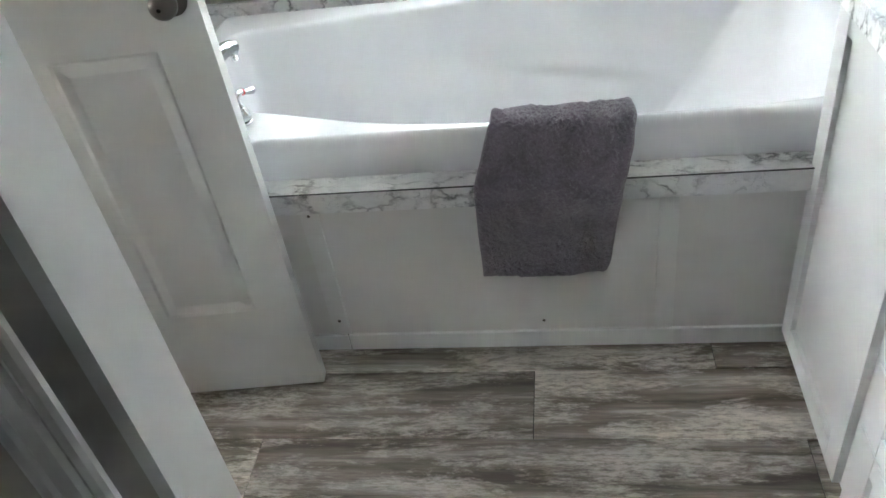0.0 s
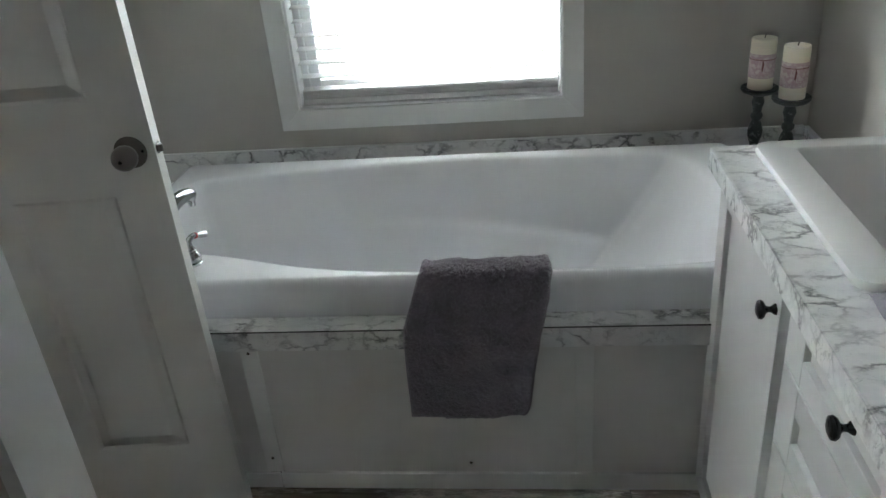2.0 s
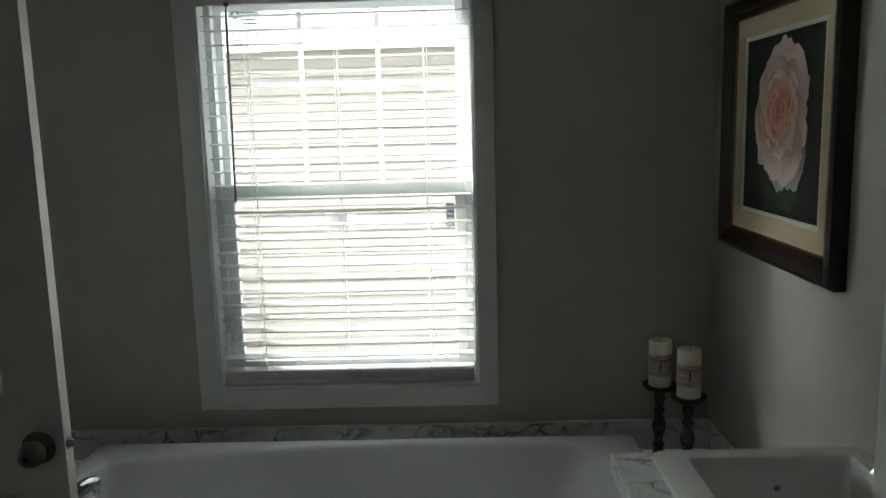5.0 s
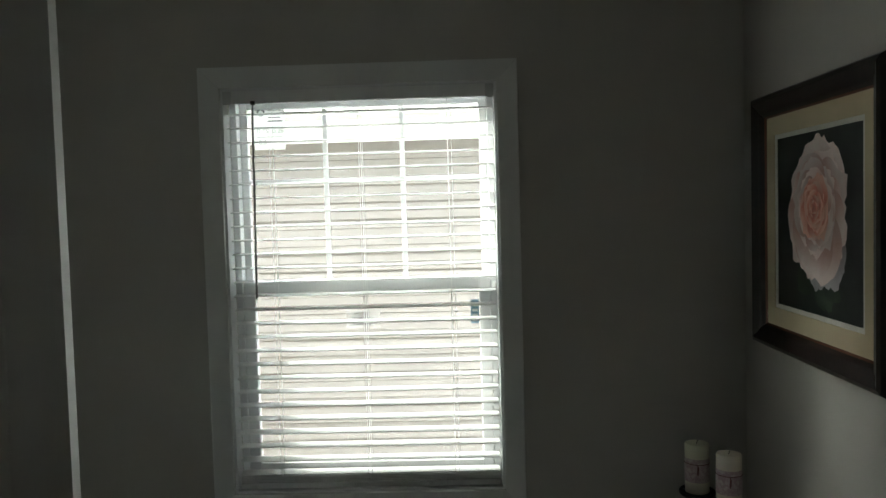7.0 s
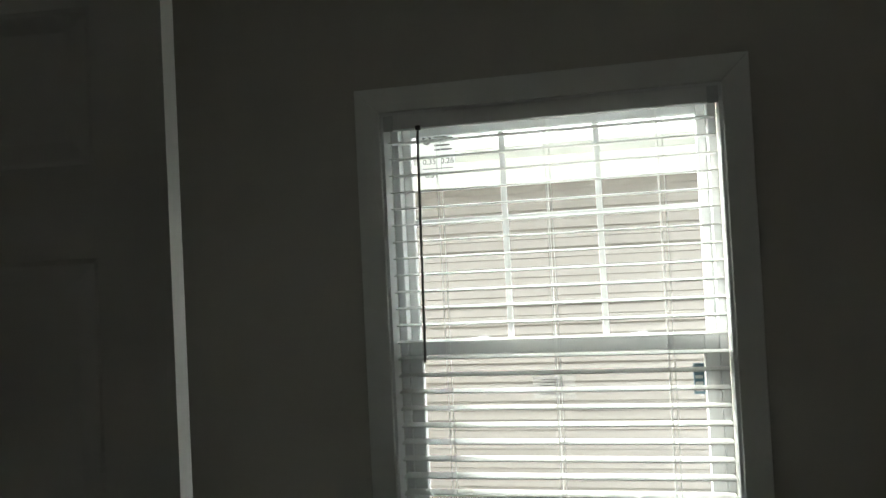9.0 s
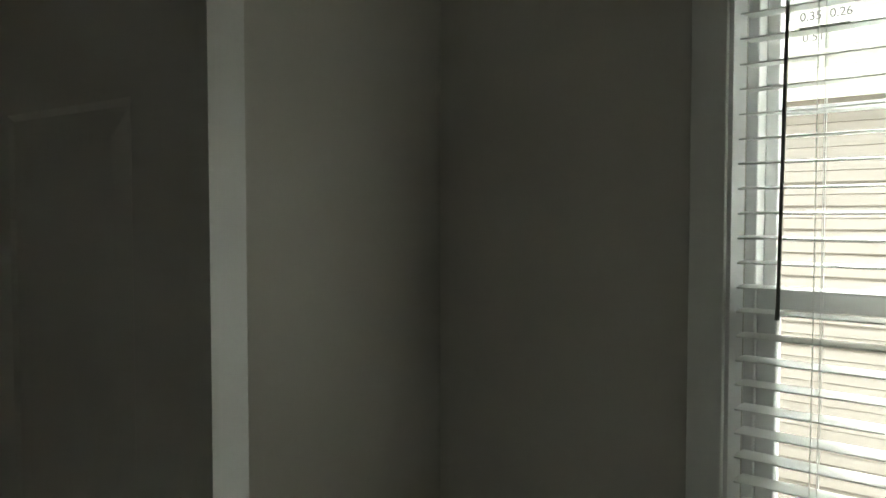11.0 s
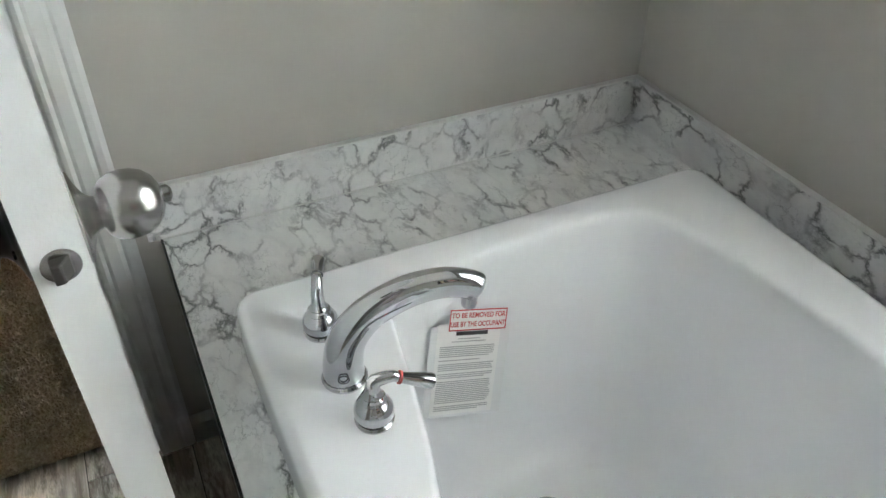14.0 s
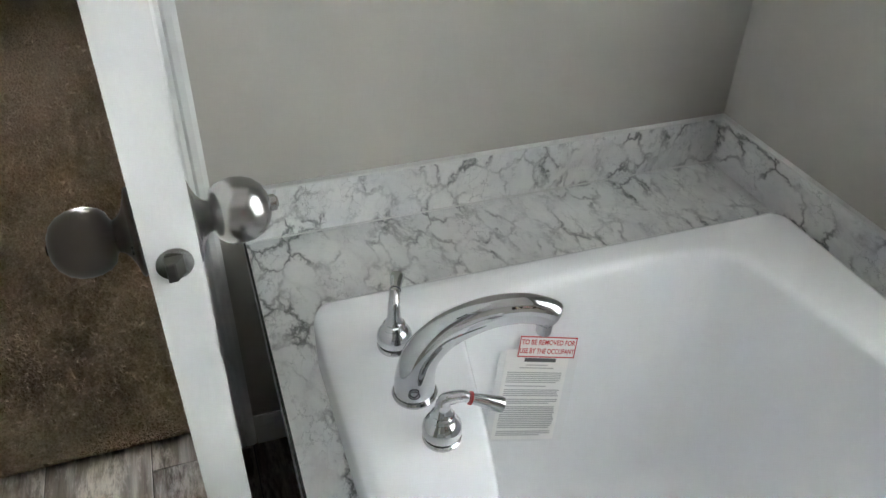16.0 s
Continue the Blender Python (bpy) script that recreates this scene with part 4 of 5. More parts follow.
# ---------------------------------------------------------------- candles on the deck corner
def candle_set(at):
    x, y = at
    holder = thing("candle_holder", (x, y, DECK), label="turned dark distressed wooden candle holder on the tub deck", category="candle holder", group="candle holders on the deck")
    m = Matrix.Translation((x, y, DECK)) @ Matrix.Diagonal((0.94, 0.94, 1.06, 1))
    prof = [(0, 0), (0.043, 0), (0.045, 0.006), (0.041, 0.014), (0.032, 0.019), (0.020, 0.026), (0.0155, 0.034), (0.020, 0.044), (0.0225, 0.054), (0.0175, 0.068), (0.0125, 0.078), (0.0185, 0.084), (0.0185, 0.092), (0.012, 0.098), (0.014, 0.112), (0.0205, 0.130), (0.0225, 0.148), (0.0175, 0.166), (0.0120, 0.178), (0.0180, 0.186), (0.0180, 0.194), (0.0125, 0.200), (0.0145, 0.214), (0.0190, 0.228), (0.0150, 0.242), (0.0200, 0.252), (0, 0.252)]
    part("stem", lathe(prof, m, 24), HOLDER, holder, smooth=True, angle=50)
    part("plate", lathe([(0, 0.250), (0.030, 0.250), (0.050, 0.258), (0.0545, 0.264), (0.0535, 0.270), (0.046, 0.268), (0, 0.2665)], m, 32), HOLDER, holder, smooth=True, angle=40)
    c = thing("pillar_candle", (x, y, DECK + 0.2828), label="ivory pillar candle with a pink paper band and cord", category="candle", group="pillar candles on holders")
    mc = Matrix.Translation((x, y, DECK + 0.2828)) @ Matrix.Diagonal((0.90, 0.90, 0.91, 1))
    body = part("wax_body", lathe([(0, 0), (0.0365, 0), (0.0378, 0.002), (0.0378, 0.152), (0.0362, 0.156), (0.030, 0.1565), (0.012, 0.154), (0, 0.1535)], mc, 36), WAX, c, smooth=True, angle=40)
    part("wrapper", lathe([(0.0379, 0.038), (0.0386, 0.038), (0.0386, 0.112), (0.0379, 0.112)], mc, 36), WRAP, c, "pink printed paper band", smooth=True, angle=40)
    part("cord", lathe([(0.0386, 0.0945), (0.0397, 0.0955), (0.0386, 0.0965)], mc, 36), CORD, c, "thin dark red cord")
    part("charm", sweep([(x - 0.008, y - 0.0350, DECK + 0.3685), (x - 0.007, y - 0.0357, DECK + 0.358), (x - 0.008, y - 0.0357, DECK + 0.347), (x - 0.0078, y - 0.0353, DECK + 0.338)], [0.001, 0.0028, 0.0024, 0.001], 8, (0, 1, 0)), CORD, c, "small charm on the cord")
    part("wick", sweep([(x, y, DECK + 0.4215), (x + 0.001, y, DECK + 0.429), (x + 0.003, y, DECK + 0.433)], 0.0012, 6, (0, 1, 0)), WICK, c)


candle_set((2.088, -0.182))
candle_set((2.145, -0.285))

# ---------------------------------------------------------------- bedroom door, standing open
def door_leaf():
    W, H, T = 0.688, 2.11, 0.035
    d = thing("door_1", (0.024, -1.0860, 0.0), 5.4, label="white moulded six-panel interior door, standing open", category="door", kind="structure")
    bm = bmesh.new()
    xs = [0.0, 0.095, 0.305, 0.372, 0.586, W]
    zs = [0.016, 0.272, 0.915, 1.115, 1.650, 1.775, 1.985, 0.016 + H]
    for face, y in ((1, 0.0), (-1, -T)):
        g = [[bm.verts.new((x, y, z)) for x in xs] for z in zs]
        holes = []
        for j in range(len(zs) - 1):
            for i in range(len(xs) - 1):
                q = (g[j][i], g[j][i + 1], g[j + 1][i + 1], g[j + 1][i])
                f = bm.faces.new(q if face < 0 else q[::-1])
                if i in (1, 3) and j in (1, 3, 5):
                    holes.append(f)
        for f in holes:
            inward = Vector((0, -face, 0))
            bmesh.ops.inset_individual(bm, faces=[f], thickness=0.009, depth=0.0)
            for v in f.verts:
                v.co += inward * 0.0030
            bmesh.ops.inset_individual(bm, faces=[f], thickness=0.005, depth=0.0)
            bmesh.ops.inset_individual(bm, faces=[f], thickness=0.030, depth=0.0)
            for v in f.verts:
                v.co -= inward * 0.0025
        if face == 1:
            front = g
        else:
            back = g
    nx, nz = len(xs), len(zs)
    for i in range(nx - 1):
        bm.faces.new((front[0][i], front[0][i + 1], back[0][i + 1], back[0][i]))
        bm.faces.new((front[-1][i], back[-1][i], back[-1][i + 1], front[-1][i + 1]))
    for j in range(nz - 1):
        bm.faces.new((front[j][0], back[j][0], back[j + 1][0], front[j + 1][0]))
        bm.faces.new((front[j][-1], front[j + 1][-1], back[j + 1][-1], back[j][-1]))
    bmesh.ops.recalc_face_normals(bm, faces=bm.faces)
    part("leaf", bm, DOORP, d, local=True)
    kz, kx = 1.006, 0.640
    for side, mat, lab in ((1, NICKEL, "brushed nickel ball knob with a turn button"), (-1, PEWTER, "dark brushed nickel ball knob with a key hole")):
        y0 = 0.0 if side > 0 else -T
        m = Matrix.Translation((kx, y0, kz)) @ Matrix.Rotation(radians(-90 * side), 4, "X")
        knob = part("door_knob", lathe([(0, 0), (0.0315, 0), (0.0325, 0.0018), (0.0310, 0.0036), (0.0235, 0.0056), (0.0165, 0.0086), (0.0128, 0.0120), (0.0114, 0.0150), (0.0130, 0.0163), (0.0180, 0.0180), (0.0220, 0.0226), (0.0243, 0.0295), (0.0247, 0.0355), (0.0238, 0.0425), (0.0208, 0.0495), (0.0158, 0.0548), (0.0090, 0.0580), (0, 0.0592)], m, 40), mat, d, lab, smooth=True, angle=40, local=True)
        if side > 0:
            part("turn_button", lathe([(0, 0.0580), (0.0065, 0.0572), (0.0062, 0.0630), (0.0035, 0.0650), (0, 0.0655)], m, 18), NICKEL, knob, smooth=True, angle=40, local=True)
        else:
            part("key_hole", lathe([(0, 0.0590), (0.0036, 0.0588), (0.0036, 0.0597), (0, 0.0598)], m @ Matrix.Translation((0.0, 0.0, 0.0)), 14), BLACK, knob, "dark round key hole", local=True)
            part("key_hole", lathe([(0, 0.0035), (0.0030, 0.0033), (0.0030, 0.0047), (0, 0.0048)], m @ Matrix.Translation((0.0255, 0.002, 0.0022)), 12), BLACK, knob, "small dark screw hole", local=True)
    lat = part("latch_plate", lathe([(0, -0.002), (0.0125, -0.002), (0.0125, 0.0008), (0.0105, 0.0014), (0.0, 0.0014)], Matrix.Translation((W, -T / 2, kz)) @ Matrix.Rotation(radians(90), 4, "Y"), 28), NICKEL, d, "round nickel latch collar", smooth=True, angle=30, local=True)
    bm = bmesh.new()
    a = [(0.0, -0.0065), (0.011, -0.0065), (0.011, -0.0005), (0.002, 0.0065), (0.0, 0.0065)]
    lo = [bm.verts.new((W + u, -T / 2 + v, kz - 0.0075)) for u, v in a]
    hi = [bm.verts.new((W + u, -T / 2 + v, kz + 0.0075)) for u, v in a]
    for k in range(5):
        bm.faces.new((lo[k], lo[(k + 1) % 5], hi[(k + 1) % 5], hi[k]))
    bm.faces.new(lo[::-1])
    bm.faces.new(hi)
    bmesh.ops.recalc_face_normals(bm, faces=bm.faces)
    bmesh.ops.bevel(bm, geom=bm.edges[:], offset=0.0008, segments=1, affect="EDGES")
    part("latch_bolt", bm, PEWTER, lat, local=True)
    for hz in (0.31, 1.02, 1.78):
        bm = lathe([(0, -0.045), (0.0052, -0.045), (0.0052, 0.045), (0.003, 0.048), (0, 0.048)], Matrix.Translation((-0.002, 0.004, hz)), 14)
        add_box(bm, (0.0, 0.0002, hz - 0.044), (0.022, 0.0022, hz + 0.044), 0.0005)
        add_box(bm, (-0.010, -0.0225, hz - 0.044), (-0.0085, 0.002, hz + 0.044), 0.0004)
        part("hinge", bm, PEWTER, d, "dark metal butt hinge", smooth=True, angle=30, local=True)
    return d


door_leaf()

# ---------------------------------------------------------------- vanity
VF = 1.833       # face of the carcass
DF = 1.815       # face of doors and drawers
VT = 0.92        # counter height
VN, VS = -0.944, -1.826


def knob_mesh(at, parent):
    m = Matrix.Translation(at) @ Matrix.Rotation(radians(-90), 4, "Y")
    return part("cabinet_knob", lathe([(0, 0), (0.0095, 0), (0.0085, 0.003), (0.0052, 0.007), (0.0048, 0.012), (0.0075, 0.016), (0.0135, 0.019), (0.0160, 0.023), (0.0150, 0.027), (0.0090, 0.0295), (0, 0.030)], m, 24), BLACK, parent, "black round knob", smooth=True, angle=60)


def carcass(ya, yb):
    """An open-topped box of boards: front, two ends, back and bottom."""
    return boxes([((VF, ya, 0.045), (VF + 0.018, yb, 0.877)), ((VF + 0.018, ya, 0.045), (EAST - 0.004, ya + 0.016, 0.877)), ((VF + 0.018, yb - 0.016, 0.045), (EAST - 0.004, yb, 0.877)),
                  ((EAST - 0.016, ya + 0.016, 0.045), (EAST - 0.004, yb - 0.016, 0.877)), ((VF + 0.018, ya + 0.016, 0.045), (EAST - 0.016, yb - 0.016, 0.061))])


def shaker(y0, y1, z0, z1, stile, rail, parent, name):
    """A flat-framed front: two stiles, two rails and a recessed field."""
    bm = bmesh.new()
    a, b = min(y0, y1), max(y0, y1)
    add_box(bm, (DF, a, z0), (VF - 0.0008, a + stile, z1), 0.0015)
    add_box(bm, (DF, b - stile, z0), (VF - 0.0008, b, z1), 0.0015)
    add_box(bm, (DF + 0.0003, a + stile - 0.0004, z0 + 0.0002), (VF - 0.001, b - stile + 0.0004, z0 + rail), 0.0015)
    add_box(bm, (DF + 0.0003, a + stile - 0.0004, z1 - rail), (VF - 0.001, b - stile + 0.0004, z1 - 0.0002), 0.0015)
    f = part(name, bm, CABINET, parent)
    part("field", box((DF + 0.011, a + stile - 0.001, z0 + rail - 0.001), (DF + 0.015, b - stile + 0.001, z1 - rail + 0.001)), CABINET, f)
    return f


cab = thing("vanity_cabinet", (2.06, -1.17, 0), label="white shaker vanity cabinet with one door and a black knob", category="cabinet", group="vanity base units")
part("carcass", carcass(-1.391, VN + 0.012), CABINET, cab)
part("toe_kick", box((VF + 0.055, -1.391, 0.0), (EAST - 0.004, VN + 0.012, 0.0445)), CABINET, cab)
dr = shaker(-1.366, VN - 0.002, 0.055, 0.868, 0.056, 0.056, cab, "cabinet_door")
knob_mesh((DF, -1.345, 0.796), dr)
cab2 = thing("drawer_cabinet", (2.06, -1.64, 0), label="white shaker vanity drawer unit with black knobs", category="cabinet", group="vanity base units")
part("carcass", carcass(VS, -1.404), CABINET, cab2)
part("toe_kick", box((VF + 0.055, VS, 0.0), (EAST - 0.004, -1.404, 0.0445)), CABINET, cab2)
for k in range(5):
    zt = (0.872, 0.741, 0.589, 0.436, 0.283)[k]
    zb = (0.745, 0.593, 0.440, 0.287, 0.055)[k]
    f = shaker(-1.822, -1.409, zb, zt, 0.072, 0.048, cab2, "drawer_front")
    knob_mesh((DF, -1.662, (zb + zt) / 2 + 0.018), f)

counter = thing("vanity_counter", (2.04, -1.4, 0.878), label="marble-look laminate vanity counter", category="counter")
CX = 1.787
for lo, hi in (((CX + 0.003, VS), (1.90, VN)), ((2.26, VS), (EAST - 0.001, VN)), ((1.90, -1.00), (2.26, VN)), ((1.90, VS), (2.26, -1.475))):
    part("counter_top", box((*lo, VT - 0.012), (*hi, VT)), MARBLE, counter)
part("front_edge", box((CX, VS, VT - 0.042), (CX + 0.0028, VN - 0.0005, VT - 0.0008), 0.0006), MARBLE, counter)
part("end_edge", box((CX + 0.003, VN + 0.0005, VT - 0.042), (EAST - 0.001, VN + 0.0033, VT - 0.0008), 0.0006), MARBLE, counter)
part("counter_core", boxes([((CX + 0.003, VS, VT - 0.041), (1.90, VN, VT - 0.0125)), ((1.90, -1.0, VT - 0.041), (EAST - 0.002, VN, VT - 0.0125))]), JOINT, counter)


def sink():
    s = thing("sink", (2.07, -1.235, VT), label="white rectangular drop-in sink, empty", category="sink")
    bm = bmesh.new()
    rings = []
    specs = [((1.862, 2.288, -1.505, -0.966), 0.028, VT + 0.0005), ((1.860, 2.290, -1.507, -0.964), 0.030, VT + 0.008), ((1.862, 2.288, -1.505, -0.966), 0.028, VT + 0.014), ((1.868, 2.282, -1.499, -0.972), 0.024, VT + 0.017),
             ((1.926, 2.248, -1.452, -1.008), 0.008, VT + 0.0165), ((1.9275, 2.2465, -1.4505, -1.0095), 0.008, VT + 0.0150), ((1.929, 2.245, -1.449, -1.011), 0.009, VT + 0.008), ((1.940, 2.236, -1.438, -1.027), 0.020, VT - 0.09),
             ((1.956, 2.222, -1.424, -1.045), 0.032, VT - 0.150), ((1.975, 2.205, -1.405, -1.064), 0.045, VT - 0.166), ((2.03, 2.15, -1.30, -1.18), 0.05, VT - 0.170)]
    for (xa, xb, ya, yb), r, z in specs:
        rings.append([bm.verts.new((p.x, p.y, z)) for p in rounded_rect(xa, xb, ya, yb, r)])
    n = len(rings[0])
    for a, b in zip(rings, rings[1:]):
        for k in range(n):
            bm.faces.new((a[k], a[(k + 1) % n], b[(k + 1) % n], b[k]))
    bm.faces.new(rings[-1])
    bmesh.ops.recalc_face_normals(bm, faces=bm.faces)
    part("bowl", bm, SINK, s, smooth=True, angle=45)
    at = Matrix.Translation((2.09, -1.24, VT - 0.170))
    part("drain", lathe([(0, 0.0005), (0.022, 0.0005), (0.022, 0.003), (0.017, 0.004), (0.014, 0.002), (0, 0.003)], at, 24), CHROME, s, "chrome drain", smooth=True, angle=35)
    part("overflow_hole", lathe([(0, 0), (0.006, 0), (0.006, 0.001), (0, 0.0012)], pose(2.10, -1.0205, VT - 0.045, 90, 0, 0), 16), NICKEL, s, "small overflow ring")
    f = thing("sink_faucet", (2.268, -1.235, VT + 0.0165), label="chrome centerset sink faucet with two handles", category="faucet")
    zf = VT + 0.0165
    part("base_bar", box((2.253, -1.320, zf), (2.284, -1.150, zf + 0.014), 0.005), CHROME, f, smooth=True, angle=40)
    for y in (-1.305, -1.165):
        v = part("handle_body", lathe([(0, 0.012), (0.0145, 0.012), (0.0135, 0.030), (0.010, 0.042), (0.006, 0.047), (0, 0.048)], Matrix.Translation((2.268, y, zf)), 20), CHROME, f, smooth=True, angle=50)
        sgn = 1 if y > -1.2 else -1
        part("handle_lever", sweep([(2.268, y, zf + 0.044), (2.262, y + sgn * 0.020, zf + 0.052), (2.250, y + sgn * 0.050, zf + 0.056)], [0.006, 0.0055, 0.004], 10), CHROME, v, smooth=True, angle=60)
    part("spout", sweep(smooth_path([(2.268, -1.235, zf + 0.012), (2.266, -1.235, zf + 0.055), (2.240, -1.235, zf + 0.085), (2.190, -1.235, zf + 0.080), (2.170, -1.235, zf + 0.062)], 5), 0.0095, 14, (0, 1, 0)), CHROME, f, smooth=True, angle=60)


sink()


def heap(name, mat, nx, ny, fn, parent, label=""):
    """A closed cloth body from an upper surface fn(u, v) -> point; the underside lies flat."""
    bm = bmesh.new()
    topv = [[bm.verts.new(fn(i / nx, j / ny)) for i in range(nx + 1)] for j in range(ny + 1)]
    base = min(v.co.z for row in topv for v in row)
    low = [[bm.verts.new((v.co.x, v.co.y, base - 0.001)) for v in row] for row in topv]
    for j in range(ny):
        for i in range(nx):
            bm.faces.new((topv[j][i], topv[j][i + 1], topv[j + 1][i + 1], topv[j + 1][i]))
            bm.faces.new((low[j][i], low[j + 1][i], low[j + 1][i + 1], low[j][i + 1]))
    for i in range(nx):
        bm.faces.new((topv[0][i], low[0][i], low[0][i + 1], topv[0][i + 1]))
        bm.faces.new((topv[ny][i], topv[ny][i + 1], low[ny][i + 1], low[ny][i]))
    for j in range(ny):
        bm.faces.new((topv[j][0], topv[j + 1][0], low[j + 1][0], low[j][0]))
        bm.faces.new((topv[j][nx], low[j][nx], low[j + 1][nx], topv[j + 1][nx]))
    bmesh.ops.recalc_face_normals(bm, faces=bm.faces)
    return part(name, bm, mat, parent, label, smooth=True, angle=70)


def folded(x0, x1, y0, y1, z, h, wave, seed, skew=0.0):
    def fn(u, v):
        e = min(1, min(u, 1 - u) / 0.12) * min(1, min(v, 1 - v) / 0.10)
        e = math.sqrt(max(0, 1 - (1 - e) ** 2))
        n1 = noise.noise(Vector((u * 3.1, v * 3.7, seed)))
        n2 = noise.noise(Vector((u * 26, v * 30, seed + 5)))
        return (x0 + (x1 - x0) * u + skew * v + 0.006 * noise.noise(Vector((v * 4, seed, 0))), y0 + (y1 - y0) * v + 0.005 * noise.noise(Vector((u * 4, seed, 3))), z + 0.002 + h * e * (1 + wave * n1) + 0.0016 * n2 * e)
    return fn


cloths = thing("hand_towel", (1.98, -1.62, VT), label="pale lilac hand towel folded flat beside the sink", category="towel", group="small towels on the counter")
heap("lower_fold", CLOTH, 40, 44, folded(1.862, 2.12, -1.775, -1.512, VT + 0.0005, 0.014, 0.35, 1.3, 0.01), cloths)
heap("upper_fold", CLOTH, 36, 40, folded(1.885, 2.11, -1.765, -1.520, VT + 0.0155, 0.012, 0.5, 2.1, 0.012), cloths)
wash = thing("washcloth", (2.02, -1.63, VT + 0.026), label="charcoal terry washcloth bundled on the folded hand towel", category="towel", group="small towels on the counter")
heap("terry_bundle", TOWEL_DARK, 48, 48, folded(1.915, 2.13, -1.765, -1.522, VT + 0.0285, 0.040, 0.55, 4.4, 0.0), wash)

# ---------------------------------------------------------------- framed rose print on the east wall
def rose_picture():
    PX = EAST - 0.001
    y_n, y_s, zb, zt = -0.150, -0.856, 1.230, 1.925
    yc, zc = (y_n + y_s) / 2, (zb + zt) / 2
    pic = thing("framed_picture", (PX, yc, zc), label="dark-framed print of a pale pink rose with a cream mat", category="picture")
    prof = [(0.0, 0.0), (0.0, 0.026), (0.006, 0.036), (0.016, 0.040), (0.026, 0.036), (0.036, 0.030), (0.046, 0.029), (0.052, 0.024), (0.058, 0.018), (0.058, 0.0)]

    def loop(u, v):
        # u inwards from the outer edge, v out of the wall
        return [(PX - v, y_n - u, zb + u), (PX - v, y_s + u, zb + u), (PX - v, y_s + u, zt - u), (PX - v, y_n - u, zt - u)]

    loops = [loop(u, v) for u, v in prof]
    for k, name in enumerate(("bottom", "south", "top", "north")):
        bm = bmesh.new()
        a = [bm.verts.new(l[k]) for l in loops]
        b = [bm.verts.new(l[(k + 1) % 4]) for l in loops]
        n = len(a)
        for i in range(n):
            bm.faces.new((a[i], a[(i + 1) % n], b[(i + 1) % n], b[i]))
        bm.faces.new(a[::-1])
        bm.faces.new(b)
        bmesh.ops.recalc_face_normals(bm, faces=bm.faces)
        part("frame_rail", bm, FRAME, pic, smooth=True, angle=35)

    def border(u0, u1, v0, v1, name, mat, lab):
        a, b = loop(u0, v0), loop(u1, v1)
        bm = bmesh.new()
        A, B = [bm.verts.new(p) for p in a], [bm.verts.new(p) for p in b]
        C = [bm.verts.new((PX - 0.004, p[1], p[2])) for p in b]
        for k in range(4):
            bm.faces.new((A[k], A[(k + 1) % 4], B[(k + 1) % 4], B[k]))
            bm.faces.new((B[k], B[(k + 1) % 4], C[(k + 1) % 4], C[k]))
        bmesh.ops.recalc_face_normals(bm, faces=bm.faces)
        return part(name, bm, mat, pic, lab)

    border(0.0565, 0.063, 0.019, 0.0145, "frame_lip", FRAME_LIP, "reddish brown inner lip")
    border(0.062, 0.112, 0.013, 0.013, "mat_board", MATBOARD, "cream mat board")
    border(0.111, 0.124, 0.010, 0.010, "inner_mat", MAT_INNER, "white inner mat with a dark bevel line")
    i = 0.123
    pr = part("print_sheet", box((PX - 0.0075, y_s + i, zb + i), (PX - 0.005, y_n - i, zt - i)), PRINT, pic, "dark green-black print ground")

    # the rose: layered flat petals, from the outer ones to the heart
    rng = random.Random(21)
    wide, high = (y_n - y_s) - 2 * i, (zt - zb) - 2 * i

    def petal(bm, uvl, cx, cy, ang, length, width, lift, mat_i, ruffle):
        n, k = 9, 8
        rows = []
        for a in range(n + 1):
            t = a / n
            w = width * 1.3 * (math.sin(math.pi * (0.14 + 0.76 * t)) ** 0.55)
            row = []
            for b in range(k + 1):
                s = -1 + 2 * b / k
                r = length * t * (1 - 0.16 * s * s * t) + ruffle * length * noise.noise(Vector((s * 2.2, ang, t * 1.5))) * t * t
                x = s * w + 0.10 * length * math.sin(ang * 3) * t * t
                gx = cx + math.cos(ang) * r - math.sin(ang) * x
                gy = cy + math.sin(ang) * r + math.cos(ang) * x
                gx = max(-wide / 2 + 0.004, min(wide / 2 - 0.004, gx))
                gy = max(-high / 2 + 0.004, min(high / 2 - 0.004, gy))
                # picture x runs to the viewer's right, which is south on this wall
                row.append((bm.verts.new((PX - 0.0076 - lift, yc - gx, zc + gy)), (t, b / k)))
            rows.append(row)
        for a in range(n):
            for b in range(k):
                quad = (rows[a][b], rows[a][b + 1], rows[a + 1][b + 1], rows[a + 1][b])
                try:
                    f = bm.faces.new([q[0] for q in quad])
                except ValueError:
                    continue
                f.material_index = mat_i
                for lp, q in zip(f.loops, quad):
                    lp[uvl].uv = q[1]

    bm = bmesh.new()
    uvl = bm.loops.layers.uv.new("petal")
    lift = 0.0
    cx, cy = -0.004, 0.030
    R = wide * 0.5
    for ang, ln, wd, mi, ox, oy in ((-1.2, 0.12, 0.045, 3, 0.02, -0.13), (-0.5, 0.10, 0.03, 3, 0.04, -0.15), (-2.4, 0.10, 0.035, 3, -0.02, -0.14), (-1.25, 0.13, 0.055, 2, 0.05, -0.065), (-1.75, 0.12, 0.050, 2, 0.01, -0.075), (-1.0, 0.10, 0.04, 2, 0.08, -0.06)):
        lift += 0.00006
        petal(bm, uvl, cx + ox, cy + oy, ang, ln, wd, lift, mi, 0.12)
